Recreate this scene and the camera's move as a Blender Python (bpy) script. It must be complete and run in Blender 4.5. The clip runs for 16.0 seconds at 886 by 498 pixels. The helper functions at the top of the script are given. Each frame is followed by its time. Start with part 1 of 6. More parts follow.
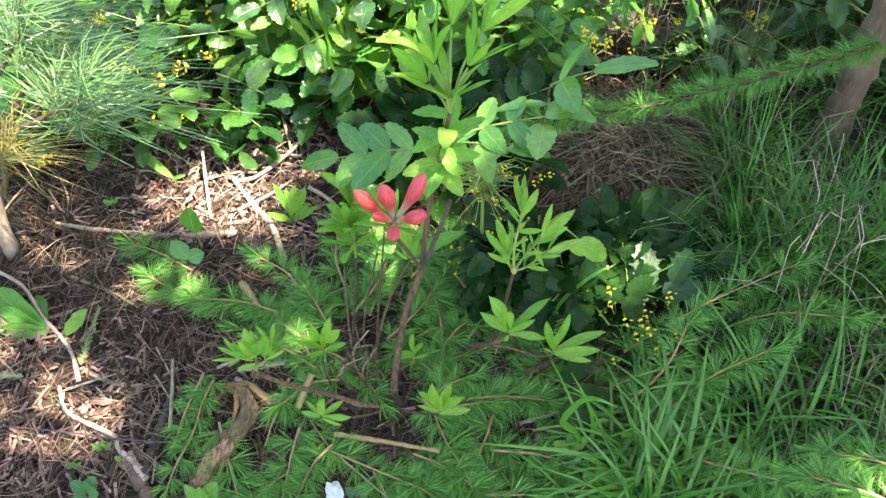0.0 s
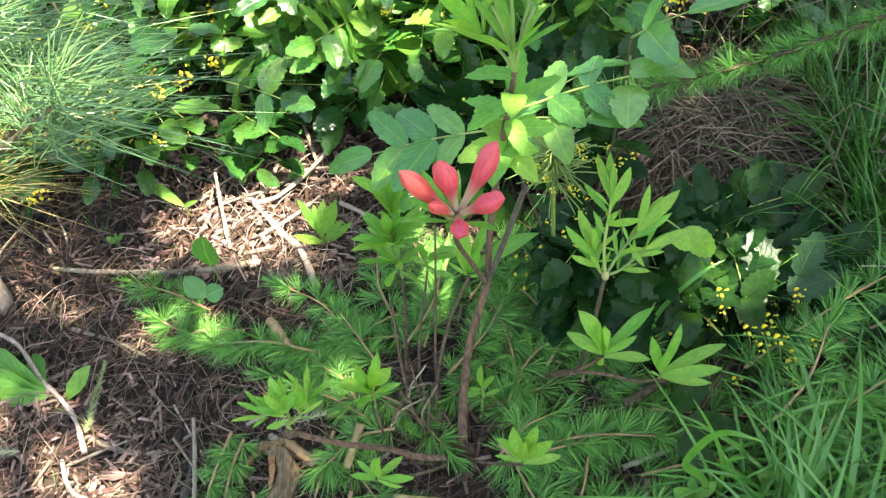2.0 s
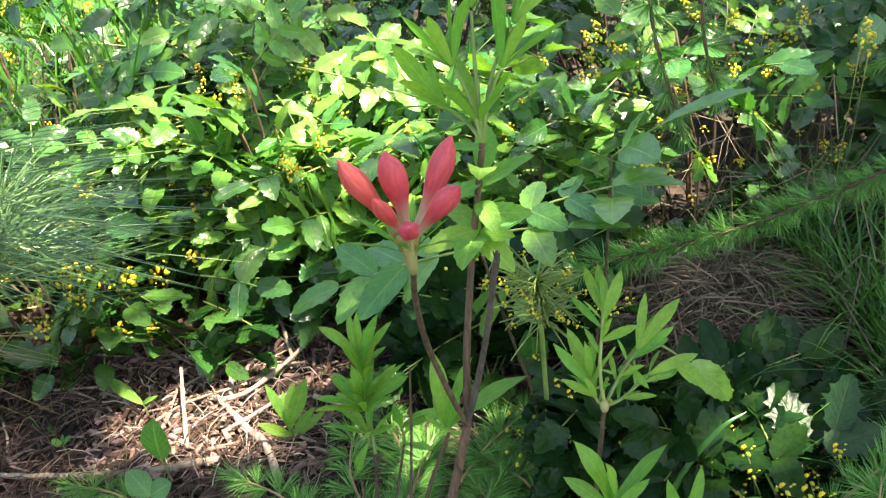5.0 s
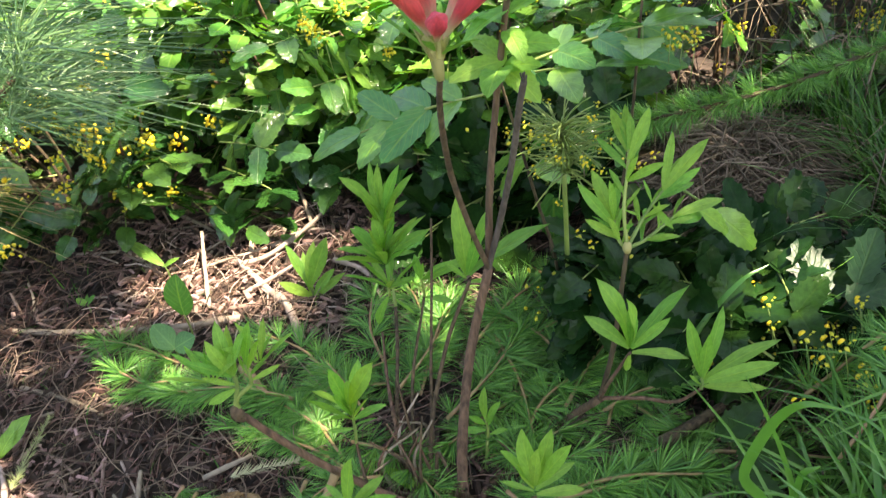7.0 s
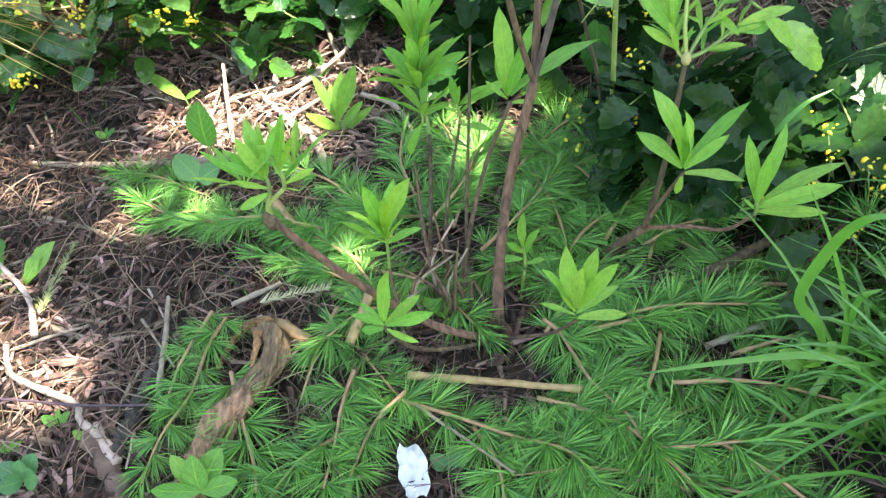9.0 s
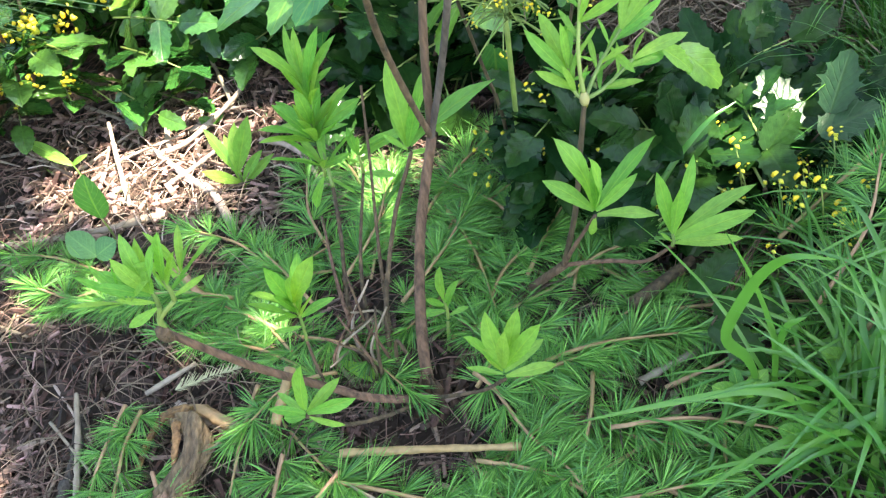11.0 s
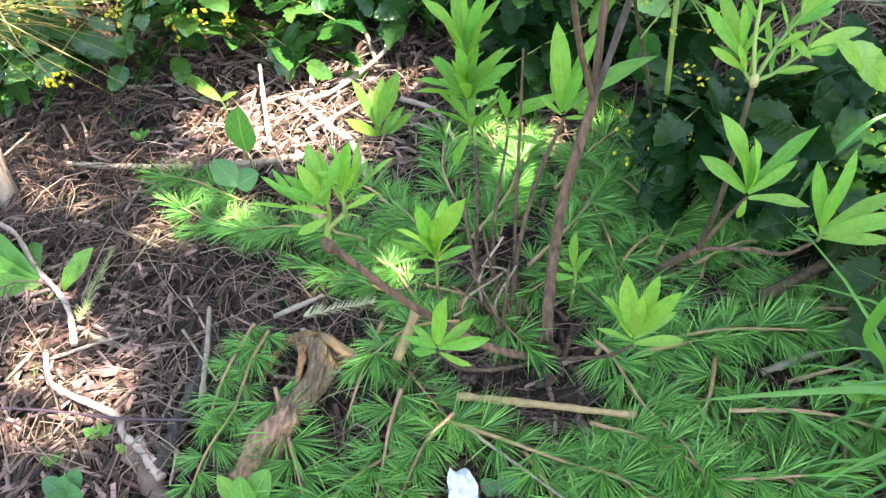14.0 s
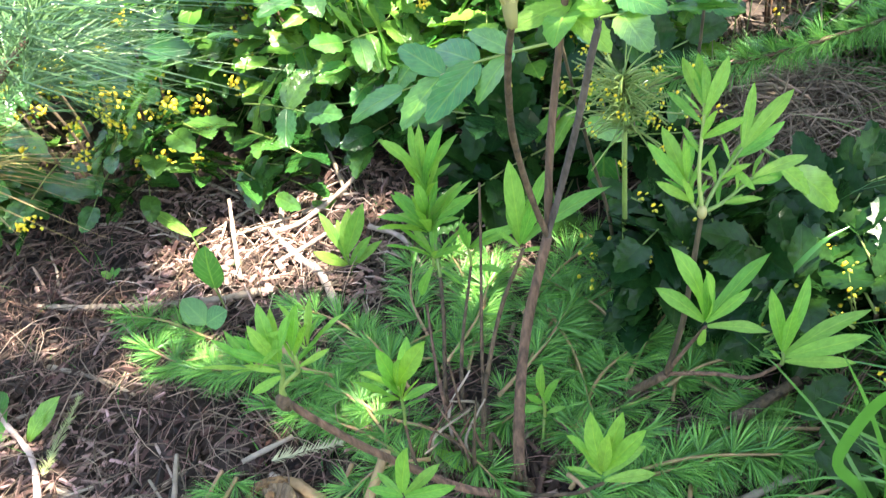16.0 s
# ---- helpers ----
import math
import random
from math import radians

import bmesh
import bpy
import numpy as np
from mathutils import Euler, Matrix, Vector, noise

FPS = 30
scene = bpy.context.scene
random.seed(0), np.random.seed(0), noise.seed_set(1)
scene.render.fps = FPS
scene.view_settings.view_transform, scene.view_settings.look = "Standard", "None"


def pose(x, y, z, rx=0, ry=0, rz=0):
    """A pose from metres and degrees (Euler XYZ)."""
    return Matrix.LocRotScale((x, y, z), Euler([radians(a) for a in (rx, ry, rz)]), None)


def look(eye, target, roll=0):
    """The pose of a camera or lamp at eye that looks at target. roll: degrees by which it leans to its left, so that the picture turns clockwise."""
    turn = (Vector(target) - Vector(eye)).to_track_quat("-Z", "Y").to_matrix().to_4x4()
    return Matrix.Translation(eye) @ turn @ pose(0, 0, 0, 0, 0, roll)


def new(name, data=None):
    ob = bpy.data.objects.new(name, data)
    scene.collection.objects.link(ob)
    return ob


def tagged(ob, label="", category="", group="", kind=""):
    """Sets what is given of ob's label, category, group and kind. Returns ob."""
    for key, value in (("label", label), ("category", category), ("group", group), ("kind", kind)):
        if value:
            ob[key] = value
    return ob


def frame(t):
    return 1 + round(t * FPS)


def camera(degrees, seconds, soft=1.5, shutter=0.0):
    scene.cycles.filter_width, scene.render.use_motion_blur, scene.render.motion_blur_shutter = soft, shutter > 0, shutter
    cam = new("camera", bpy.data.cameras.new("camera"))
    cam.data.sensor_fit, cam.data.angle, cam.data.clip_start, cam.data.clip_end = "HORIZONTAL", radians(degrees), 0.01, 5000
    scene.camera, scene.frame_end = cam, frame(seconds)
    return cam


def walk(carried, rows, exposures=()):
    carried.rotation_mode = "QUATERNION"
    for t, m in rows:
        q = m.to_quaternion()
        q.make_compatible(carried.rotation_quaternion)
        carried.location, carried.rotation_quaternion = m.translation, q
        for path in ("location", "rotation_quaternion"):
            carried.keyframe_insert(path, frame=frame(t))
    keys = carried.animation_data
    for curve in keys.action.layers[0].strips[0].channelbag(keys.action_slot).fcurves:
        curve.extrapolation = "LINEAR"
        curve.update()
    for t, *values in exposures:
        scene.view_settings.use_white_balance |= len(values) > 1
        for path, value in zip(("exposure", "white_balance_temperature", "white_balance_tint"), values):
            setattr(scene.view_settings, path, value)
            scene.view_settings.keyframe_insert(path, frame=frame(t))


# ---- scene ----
cam = camera(56.2, 16.0, soft=1.3, shutter=0.3)
PATH = [
    (0, (0.008, 0.058, 1.026), (-0.063, 1.302, -0.539), -3.7),
    (0.5, (-0.023, 0.08, 1.014), (-0.127, 1.31, -0.56), -5.3),
    (1, (-0.051, 0.101, 0.98), (-0.132, 1.347, -0.583), -5.1),
    (1.5, (-0.043, 0.13, 0.927), (-0.161, 1.395, -0.617), -7.9),
    (2, (-0.03, 0.167, 0.864), (-0.184, 1.465, -0.65), -11.1),
    (2.5, (-0.033, 0.185, 0.813), (-0.188, 1.577, -0.615), -10.7),
    (3, (-0.043, 0.17, 0.737), (-0.181, 1.721, -0.518), -9.4),
    (3.5, (-0.027, 0.132, 0.689), (-0.109, 1.838, -0.353), -9.1),
    (3.7, (-0.023, 0.128, 0.693), (-0.081, 1.865, -0.297), -8.9),
    (5.8, (-0.026, 0.123, 0.665), (-0.127, 1.899, -0.25), -9.4),
    (6, (-0.027, 0.119, 0.661), (-0.122, 1.882, -0.278), -9.2),
    (6.5, (-0.03, 0.115, 0.643), (-0.152, 1.826, -0.387), -9.8),
    (7, (-0.037, 0.103, 0.629), (-0.186, 1.77, -0.465), -9.7),
    (7.5, (-0.05, 0.095, 0.613), (-0.22, 1.724, -0.534), -9.5),
    (8, (-0.056, 0.092, 0.592), (-0.246, 1.664, -0.629), -10.1),
    (8.5, (-0.059, 0.095, 0.58), (-0.264, 1.62, -0.698), -10.5),
    (9, (-0.063, 0.102, 0.572), (-0.28, 1.594, -0.742), -10.6),
    (9.5, (-0.067, 0.111, 0.566), (-0.27, 1.581, -0.775), -11.8),
    (10, (-0.038, 0.154, 0.591), (-0.19, 1.614, -0.768), -15.8),
    (10.2, (-0.033, 0.167, 0.599), (-0.154, 1.622, -0.767), -16.2),
    (12.3, (-0.064, 0.153, 0.587), (-0.164, 1.593, -0.797), -11.4),
    (12.5, (-0.069, 0.148, 0.586), (-0.186, 1.584, -0.801), -10.9),
    (13, (-0.081, 0.139, 0.577), (-0.234, 1.584, -0.797), -9.4),
    (13.5, (-0.087, 0.135, 0.58), (-0.283, 1.591, -0.777), -9.4),
    (14, (-0.095, 0.129, 0.588), (-0.336, 1.594, -0.752), -10.4),
    (14.5, (-0.089, 0.132, 0.593), (-0.34, 1.626, -0.713), -11.1),
    (15, (-0.081, 0.137, 0.594), (-0.327, 1.67, -0.667), -11.6),
    (15.5, (-0.072, 0.145, 0.594), (-0.305, 1.717, -0.621), -11.9),
    (16, (-0.067, 0.152, 0.61), (-0.27, 1.761, -0.56), -11.9),
]
walk(cam, [(t, look(eye, target, roll)) for t, eye, target, roll in PATH],
     exposures=[(0, 3.14, 8350, 5), (3.5, 3.06, 8350, 6), (6, 2.44, 8450, 11), (7.5, 3.02, 8950, 12), (8.5, 3.36, 8350, 7), (10, 3.52, 7850, 7), (14.5, 3.54, 7750, 9), (16, 3.4, 7550, 9)])

# ---- light: a bright sky and a high sun, broken by an added, unseen larch crown ----
SUN = Vector((0.36, -0.14, 0.90)).normalized()
world = bpy.data.worlds.new("world")
scene.world = world
world.use_nodes = True
wn = world.node_tree
sky = wn.nodes.new("ShaderNodeTexSky")
sky.sky_type = "NISHITA"
sky.sun_disc = False
sky.sun_elevation = math.asin(SUN.z)
sky.sun_rotation = math.atan2(SUN.x, SUN.y)
back = wn.nodes["Background"]
wn.links.new(sky.outputs[0], back.inputs[0])
back.inputs[1].default_value = 0.095
sun = new("sun", bpy.data.lights.new("sun", "SUN"))
sun.data.energy = 4.0
sun.data.angle = radians(0.53)
sun.data.color = (1.0, 0.97, 0.92)
sun.matrix_world = look((0, 0, 0), tuple(-SUN))

SLOPE = 0.0795
rnd = random.Random(11)


def height(x, y):
    """The bed's surface."""
    bump = 0.006 * noise.noise(Vector((x * 6, y * 6, 0))) + 0.003 * noise.noise(Vector((x * 19, y * 19, 4)))
    k = max(0.0, min(1.0, (2.2 - abs(y - 0.7)) / 1.2))
    far = max(0.0, y - 2.5)
    return SLOPE * min(y, 2.5) + 0.02 * far + bump * k


# ---- materials ----
def material(name, base, vary=0.3, rough=0.6, scale=40.0, bump=0.3, trans=0.0, hue=0.02, spec=0.5, second=None,
             island=False, stretch=(1, 1, 1), veins=0.0, distance=0.002, spread=0.6):
    m = bpy.data.materials.new(name)
    m.use_nodes = True
    n, ln = m.node_tree.nodes, m.node_tree.links
    bsdf = n["Principled BSDF"]
    bsdf.inputs["Roughness"].default_value = rough
    bsdf.inputs["Specular IOR Level"].default_value = spec
    tc = n.new("ShaderNodeTexCoord")
    mp = n.new("ShaderNodeMapping")
    mp.inputs["Scale"].default_value = stretch
    ln.new(tc.outputs["Object"], mp.inputs[0])
    fine = n.new("ShaderNodeTexNoise")
    fine.inputs["Scale"].default_value = scale
    fine.inputs["Detail"].default_value = 6
    broad = n.new("ShaderNodeTexNoise")
    broad.inputs["Scale"].default_value = scale / 7
    broad.inputs["Detail"].default_value = 3
    ln.new(mp.outputs[0], fine.inputs["Vector"])
    ln.new(mp.outputs[0], broad.inputs["Vector"])
    info = n.new("ShaderNodeNewGeometry") if island else n.new("ShaderNodeObjectInfo")
    pick = info.outputs["Random Per Island"] if island else info.outputs["Random"]
    mix = n.new("ShaderNodeMix")
    mix.data_type = "RGBA"
    mix.inputs["A"].default_value = (*base, 1)
    mix.inputs["B"].default_value = (*(second or [c * 0.55 for c in base]), 1)
    add = n.new("ShaderNodeMath")
    add.operation = "MULTIPLY_ADD"
    ln.new(pick, add.inputs[0])
    add.inputs[1].default_value = spread
    sub = n.new("ShaderNodeMath")
    sub.operation = "SUBTRACT"
    ln.new(broad.outputs[0], sub.inputs[0])
    sub.inputs[1].default_value = 0.3
    ln.new(sub.outputs[0], add.inputs[2])
    add.use_clamp = True
    ln.new(add.outputs[0], mix.inputs["Factor"])
    hsv = n.new("ShaderNodeHueSaturation")
    ln.new(mix.outputs["Result"], hsv.inputs["Color"])
    val = n.new("ShaderNodeMapRange")
    val.inputs["From Min"].default_value, val.inputs["From Max"].default_value = 0.25, 0.75
    val.inputs["To Min"].default_value, val.inputs["To Max"].default_value = 1 - vary, 1 + vary
    ln.new(fine.outputs[0], val.inputs[0])
    ln.new(val.outputs[0], hsv.inputs["Value"])
    hr = n.new("ShaderNodeMapRange")
    hr.inputs["To Min"].default_value, hr.inputs["To Max"].default_value = 0.5 - hue, 0.5 + hue
    ln.new(pick, hr.inputs[0])
    ln.new(hr.outputs[0], hsv.inputs["Hue"])
    colour = hsv.outputs[0]
    relief = fine.outputs[0]
    if veins:
        # midrib and side veins from the leaf's own u, v
        sep = n.new("ShaderNodeSeparateXYZ")
        ln.new(tc.outputs["UV"], sep.inputs[0])
        au = n.new("ShaderNodeMath")
        au.operation = "SUBTRACT"
        ln.new(sep.outputs[0], au.inputs[0])
        au.inputs[1].default_value = 0.5
        ab = n.new("ShaderNodeMath")
        ab.operation = "ABSOLUTE"
        ln.new(au.outputs[0], ab.inputs[0])
        side = n.new("ShaderNodeMath")
        side.operation = "MULTIPLY_ADD"
        ln.new(ab.outputs[0], side.inputs[0])
        side.inputs[1].default_value = -5.0
        v6 = n.new("ShaderNodeMath")
        v6.operation = "MULTIPLY"
        ln.new(sep.outputs[1], v6.inputs[0])
        v6.inputs[1].default_value = 7.0
        ln.new(v6.outputs[0], side.inputs[2])
        fr = n.new("ShaderNodeMath")
        fr.operation = "PINGPONG"
        ln.new(side.outputs[0], fr.inputs[0])
        fr.inputs[1].default_value = 0.5
        sv = n.new("ShaderNodeMapRange")
        ln.new(fr.outputs[0], sv.inputs[0])
        sv.inputs["From Min"].default_value, sv.inputs["From Max"].default_value = 0.0, 0.12
        sv.inputs["To Min"].default_value, sv.inputs["To Max"].default_value = 0.6, 0.0
        mid = n.new("ShaderNodeMapRange")
        ln.new(ab.outputs[0], mid.inputs[0])
        mid.inputs["From Min"].default_value, mid.inputs["From Max"].default_value = 0.015, 0.05
        mid.inputs["To Min"].default_value, mid.inputs["To Max"].default_value = 1.0, 0.0
        mx = n.new("ShaderNodeMath")
        mx.operation = "MAXIMUM"
        ln.new(sv.outputs[0], mx.inputs[0])
        ln.new(mid.outputs[0], mx.inputs[1])
        vm = n.new("ShaderNodeMix")
        vm.data_type = "RGBA"
        sc = n.new("ShaderNodeMath")
        sc.operation = "MULTIPLY"
        sc.inputs[1].default_value = veins
        ln.new(mx.outputs[0], sc.inputs[0])
        ln.new(sc.outputs[0], vm.inputs["Factor"])
        ln.new(colour, vm.inputs["A"])
        vm.inputs["B"].default_value = (min(1, base[0] * 2.2 + 0.03), min(1, base[1] * 1.6 + 0.03), base[2] * 1.5, 1)
        colour = vm.outputs["Result"]
        rl = n.new("ShaderNodeMath")
        rl.operation = "MULTIPLY_ADD"
        ln.new(mx.outputs[0], rl.inputs[0])
        rl.inputs[1].default_value = -0.7
        ln.new(fine.outputs[0], rl.inputs[2])
        relief = rl.outputs[0]
    ln.new(colour, bsdf.inputs["Base Color"])
    if bump:
        b = n.new("ShaderNodeBump")
        b.inputs["Strength"].default_value = bump
        b.inputs["Distance"].default_value = distance
        ln.new(relief, b.inputs["Height"])
        ln.new(b.outputs[0], bsdf.inputs["Normal"])
    if trans:
        tr = n.new("ShaderNodeBsdfTranslucent")
        warm = n.new("ShaderNodeHueSaturation")
        warm.inputs["Hue"].default_value = 0.495
        warm.inputs["Saturation"].default_value = 1.1
        warm.inputs["Value"].default_value = 1.5
        ln.new(colour, warm.inputs["Color"])
        ln.new(warm.outputs[0], tr.inputs[0])
        ms = n.new("ShaderNodeMixShader")
        ms.inputs[0].default_value = trans
        ln.new(bsdf.outputs[0], ms.inputs[1])
        ln.new(tr.outputs[0], ms.inputs[2])
        ln.new(ms.outputs[0], n["Material Output"].inputs[0])
    return m


M_SOIL = material("soil_mulch", (0.05, 0.031, 0.024), 0.5, 0.9, 60, 1.0, second=(0.02, 0.013, 0.011), distance=0.006)
M_CHIP = material("bark_chip", (0.112, 0.061, 0.045), 0.5, 0.85, 160, 0.6, second=(0.017, 0.010, 0.008), island=True, hue=0.02, spread=0.95)
M_SPLINT = material("wood_splinter", (0.30, 0.20, 0.16), 0.4, 0.85, 150, 0.8, second=(0.10, 0.06, 0.045), stretch=(0.3, 1, 1), hue=0.02)
M_WSPLINT = material("split_wood", (0.34, 0.23, 0.19), 0.4, 0.85, 150, 0.6, second=(0.10, 0.06, 0.048), island=True, hue=0.02)
# pinkish bark for the sun patches only; its pale tone adds to the sunlight
M_SUN_BARK = material("pinkish_sunlit_bark", (0.38, 0.25, 0.225), 0.35, 0.8, 120, 0.5, second=(0.15, 0.08, 0.065), island=True, hue=0.015)
M_BLEACH = material("bleached_straw", (0.56, 0.45, 0.39), 0.25, 0.7, 120, 0.3, second=(0.26, 0.18, 0.15), island=True)
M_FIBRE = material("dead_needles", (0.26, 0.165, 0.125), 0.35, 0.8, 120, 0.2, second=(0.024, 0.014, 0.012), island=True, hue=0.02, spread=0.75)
M_STRAW = material("dry_straw", (0.36, 0.27, 0.19), 0.25, 0.7, 120, 0.2, second=(0.09, 0.062, 0.042), island=True, spread=0.95)
M_STICK = material("weathered_stick", (0.42, 0.34, 0.27), 0.35, 0.8, 120, 0.7, second=(0.18, 0.13, 0.10), stretch=(1, 1, 0.3))
M_ROOT = material("pale_root", (0.42, 0.33, 0.28), 0.3, 0.8, 120, 0.7, second=(0.32, 0.24, 0.20), stretch=(1, 1, 0.3))
M_WIRE = material("purple_twig", (0.09, 0.05, 0.075), 0.3, 0.5, 200, 0.3, second=(0.05, 0.03, 0.04))
M_TAN = material("peeled_twig", (0.42, 0.28, 0.15), 0.3, 0.65, 140, 0.6, second=(0.25, 0.145, 0.07))
M_LARCHBARK = material("larch_bark", (0.18, 0.12, 0.085), 0.5, 0.9, 80, 1.0, second=(0.045, 0.034, 0.03), stretch=(1, 1, 0.35), distance=0.006)
M_BARK = material("stem_bark", (0.145, 0.088, 0.052), 0.7, 0.85, 240, 1.0, second=(0.045, 0.028, 0.018), stretch=(1, 1, 0.25), distance=0.004)
M_CHAR = material("dead_stem_bark", (0.11, 0.085, 0.07), 0.6, 0.9, 240, 1.0, second=(0.03, 0.024, 0.022), stretch=(1, 1, 0.25), distance=0.003)
M_TRUNK = material("trunk_bark", (0.34, 0.27, 0.21), 0.45, 0.9, 70, 1.0, second=(0.06, 0.045, 0.04), stretch=(1, 1, 0.4), distance=0.008)
M_ROT = material("rotten_wood", (0.34, 0.215, 0.12), 0.7, 0.85, 190, 1.0, second=(0.075, 0.045, 0.026), stretch=(1.6, 0.5, 1), distance=0.006)
M_AMBER = material("amber_rotten_wood", (0.33, 0.185, 0.07), 0.8, 0.9, 190, 1.0, second=(0.10, 0.055, 0.028), distance=0.006)
M_AZALEA = material("azalea_leaf", (0.215, 0.42, 0.07), 0.18, 0.55, 11, 0.5, trans=0.38, hue=0.016, second=(0.12, 0.31, 0.05), veins=0.22)
# near-black leaf copy: the deep shade of the low shrubs is in its colour
M_MAHONIA_SHADE = material("shaded_oregon_grape_leaf", (0.014, 0.050, 0.010), 0.3, 0.15, 9, 0.2, trans=0.08, hue=0.015, second=(0.005, 0.022, 0.007), veins=0.08, spec=0.13)
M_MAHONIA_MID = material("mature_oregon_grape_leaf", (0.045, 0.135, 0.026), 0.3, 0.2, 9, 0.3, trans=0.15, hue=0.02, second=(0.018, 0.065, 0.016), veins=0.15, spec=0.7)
M_WAXY = material("waxy_holly_leaf", (0.018, 0.060, 0.020), 0.3, 0.38, 9, 0.4, trans=0.05, hue=0.015, second=(0.010, 0.036, 0.014), veins=0.2, spec=0.32)
M_MAHONIA_NEW = material("young_oregon_grape_leaf", (0.125, 0.31, 0.048), 0.22, 0.26, 9, 0.35, trans=0.28, hue=0.02, second=(0.05, 0.17, 0.035), veins=0.25, spread=0.8, spec=0.7)
# dark second tone per needle stands in for shade inside the tufts
M_LARCH = material("larch_needle", (0.17, 0.44, 0.08), 0.2, 0.36, 60, 0.0, trans=0.15, hue=0.012, second=(0.042, 0.15, 0.034), island=True, spread=0.9)
M_PINE = material("pine_needle", (0.13, 0.25, 0.09), 0.2, 0.34, 60, 0.0, trans=0.12, hue=0.02, second=(0.045, 0.115, 0.05), island=True, spread=0.9)
M_PINE_OLD = material("old_pine_needle", (0.16, 0.20, 0.06), 0.2, 0.5, 60, 0.0, trans=0.1, second=(0.26, 0.15, 0.06))
M_GRASS = material("grass_blade", (0.055, 0.195, 0.022), 0.2, 0.34, 50, 0.0, trans=0.28, hue=0.02, second=(0.020, 0.085, 0.012), island=True)
M_BLADE = material("broad_grass_blade", (0.085, 0.265, 0.042), 0.15, 0.28, 50, 0.1, trans=0.28, hue=0.015)
M_WEED = material("weed_leaf", (0.13, 0.34, 0.055), 0.2, 0.5, 9, 0.5, trans=0.3, hue=0.02, veins=0.4)
M_PETAL = material("coral_petal", (0.66, 0.085, 0.105), 0.22, 0.5, 8, 0.35, trans=0.28, hue=0.01, second=(0.66, 0.13, 0.15), stretch=(4, 0.4, 4))
M_SCALE = material("bud_scale", (0.50, 0.50, 0.22), 0.3, 0.55, 9, 0.3, trans=0.2, second=(0.30, 0.20, 0.07))
M_YELLOW = material("yellow_blossom", (0.80, 0.63, 0.03), 0.2, 0.5, 90, 0.2, trans=0.2, hue=0.015, second=(0.62, 0.55, 0.08), island=True)
M_STALK = material("green_stalk", (0.24, 0.34, 0.09), 0.2, 0.5, 80, 0.2, trans=0.1)
M_WHITE = material("white_scrap", (0.66, 0.68, 0.74), 0.2, 0.7, 120, 0.8, trans=0.15, second=(0.45, 0.47, 0.52))
M_CROWN = material("crown_leaf", (0.06, 0.20, 0.04), 0.2, 0.5, 20, 0.0, trans=0.3, island=True)
M_FAR = material("shrub_leaf", (0.10, 0.27, 0.04), 0.25, 0.35, 20, 0.0, trans=0.25, hue=0.03, second=(0.03, 0.10, 0.03), island=True)


def pale_base(m):
    """Petals fade to a greenish cream where they join the stalk."""
    n, ln = m.node_tree.nodes, m.node_tree.links
    bsdf = n["Principled BSDF"]
    src = bsdf.inputs["Base Color"].links[0].from_socket
    tc = n.new("ShaderNodeTexCoord")
    sep = n.new("ShaderNodeSeparateXYZ")
    ln.new(tc.outputs["Object"], sep.inputs[0])
    r = n.new("ShaderNodeMapRange")
    r.inputs["From Min"].default_value, r.inputs["From Max"].default_value = 0.20, 0.50
    r.inputs["To Min"].default_value, r.inputs["To Max"].default_value = 0.95, 0.0
    ln.new(sep.outputs[1], r.inputs[0])
    mix = n.new("ShaderNodeMix")
    mix.data_type = "RGBA"
    ln.new(r.outputs[0], mix.inputs["Factor"])
    ln.new(src, mix.inputs["A"])
    mix.inputs["B"].default_value = (0.62, 0.62, 0.44, 1)
    ln.new(mix.outputs["Result"], bsdf.inputs["Base Color"])


pale_base(M_PETAL)


def bed_and_lawn(m):
    """Beyond the mulched bed the ground turns to short green lawn."""
    n, ln = m.node_tree.nodes, m.node_tree.links
    bsdf = n["Principled BSDF"]
    src = bsdf.inputs["Base Color"].links[0].from_socket
    tc = n.new("ShaderNodeTexCoord")
    mp = n.new("ShaderNodeMapping")
    mp.inputs["Location"].default_value = (0.0, -1.3, 0)
    ln.new(tc.outputs["Object"], mp.inputs[0])
    dist = n.new("ShaderNodeVectorMath")
    dist.operation = "LENGTH"
    ln.new(mp.outputs[0], dist.inputs[0])
    nz = n.new("ShaderNodeTexNoise")
    nz.inputs["Scale"].default_value = 1.6
    nz.inputs["Detail"].default_value = 5
    ln.new(tc.outputs["Object"], nz.inputs["Vector"])
    s = n.new("ShaderNodeMath")
    s.operation = "MULTIPLY_ADD"
    ln.new(nz.outputs[0], s.inputs[0])
    s.inputs[1].default_value = 1.2
    ln.new(dist.outputs["Value"], s.inputs[2])
    r = n.new("ShaderNodeMapRange")
    r.inputs["From Min"].default_value, r.inputs["From Max"].default_value = 2.5, 2.8
    ln.new(s.outputs[0], r.inputs[0])
    tint = n.new("ShaderNodeMix")
    tint.data_type = "RGBA"
    ln.new(nz.outputs[0], tint.inputs["Factor"])
    tint.inputs["A"].default_value = (0.018, 0.055, 0.012, 1)
    tint.inputs["B"].default_value = (0.035, 0.085, 0.02, 1)
    mix = n.new("ShaderNodeMix")
    mix.data_type = "RGBA"
    ln.new(r.outputs[0], mix.inputs["Factor"])
    ln.new(src, mix.inputs["A"])
    ln.new(tint.outputs["Result"], mix.inputs["B"])
    ln.new(mix.outputs["Result"], bsdf.inputs["Base Color"])


bed_and_lawn(M_SOIL)


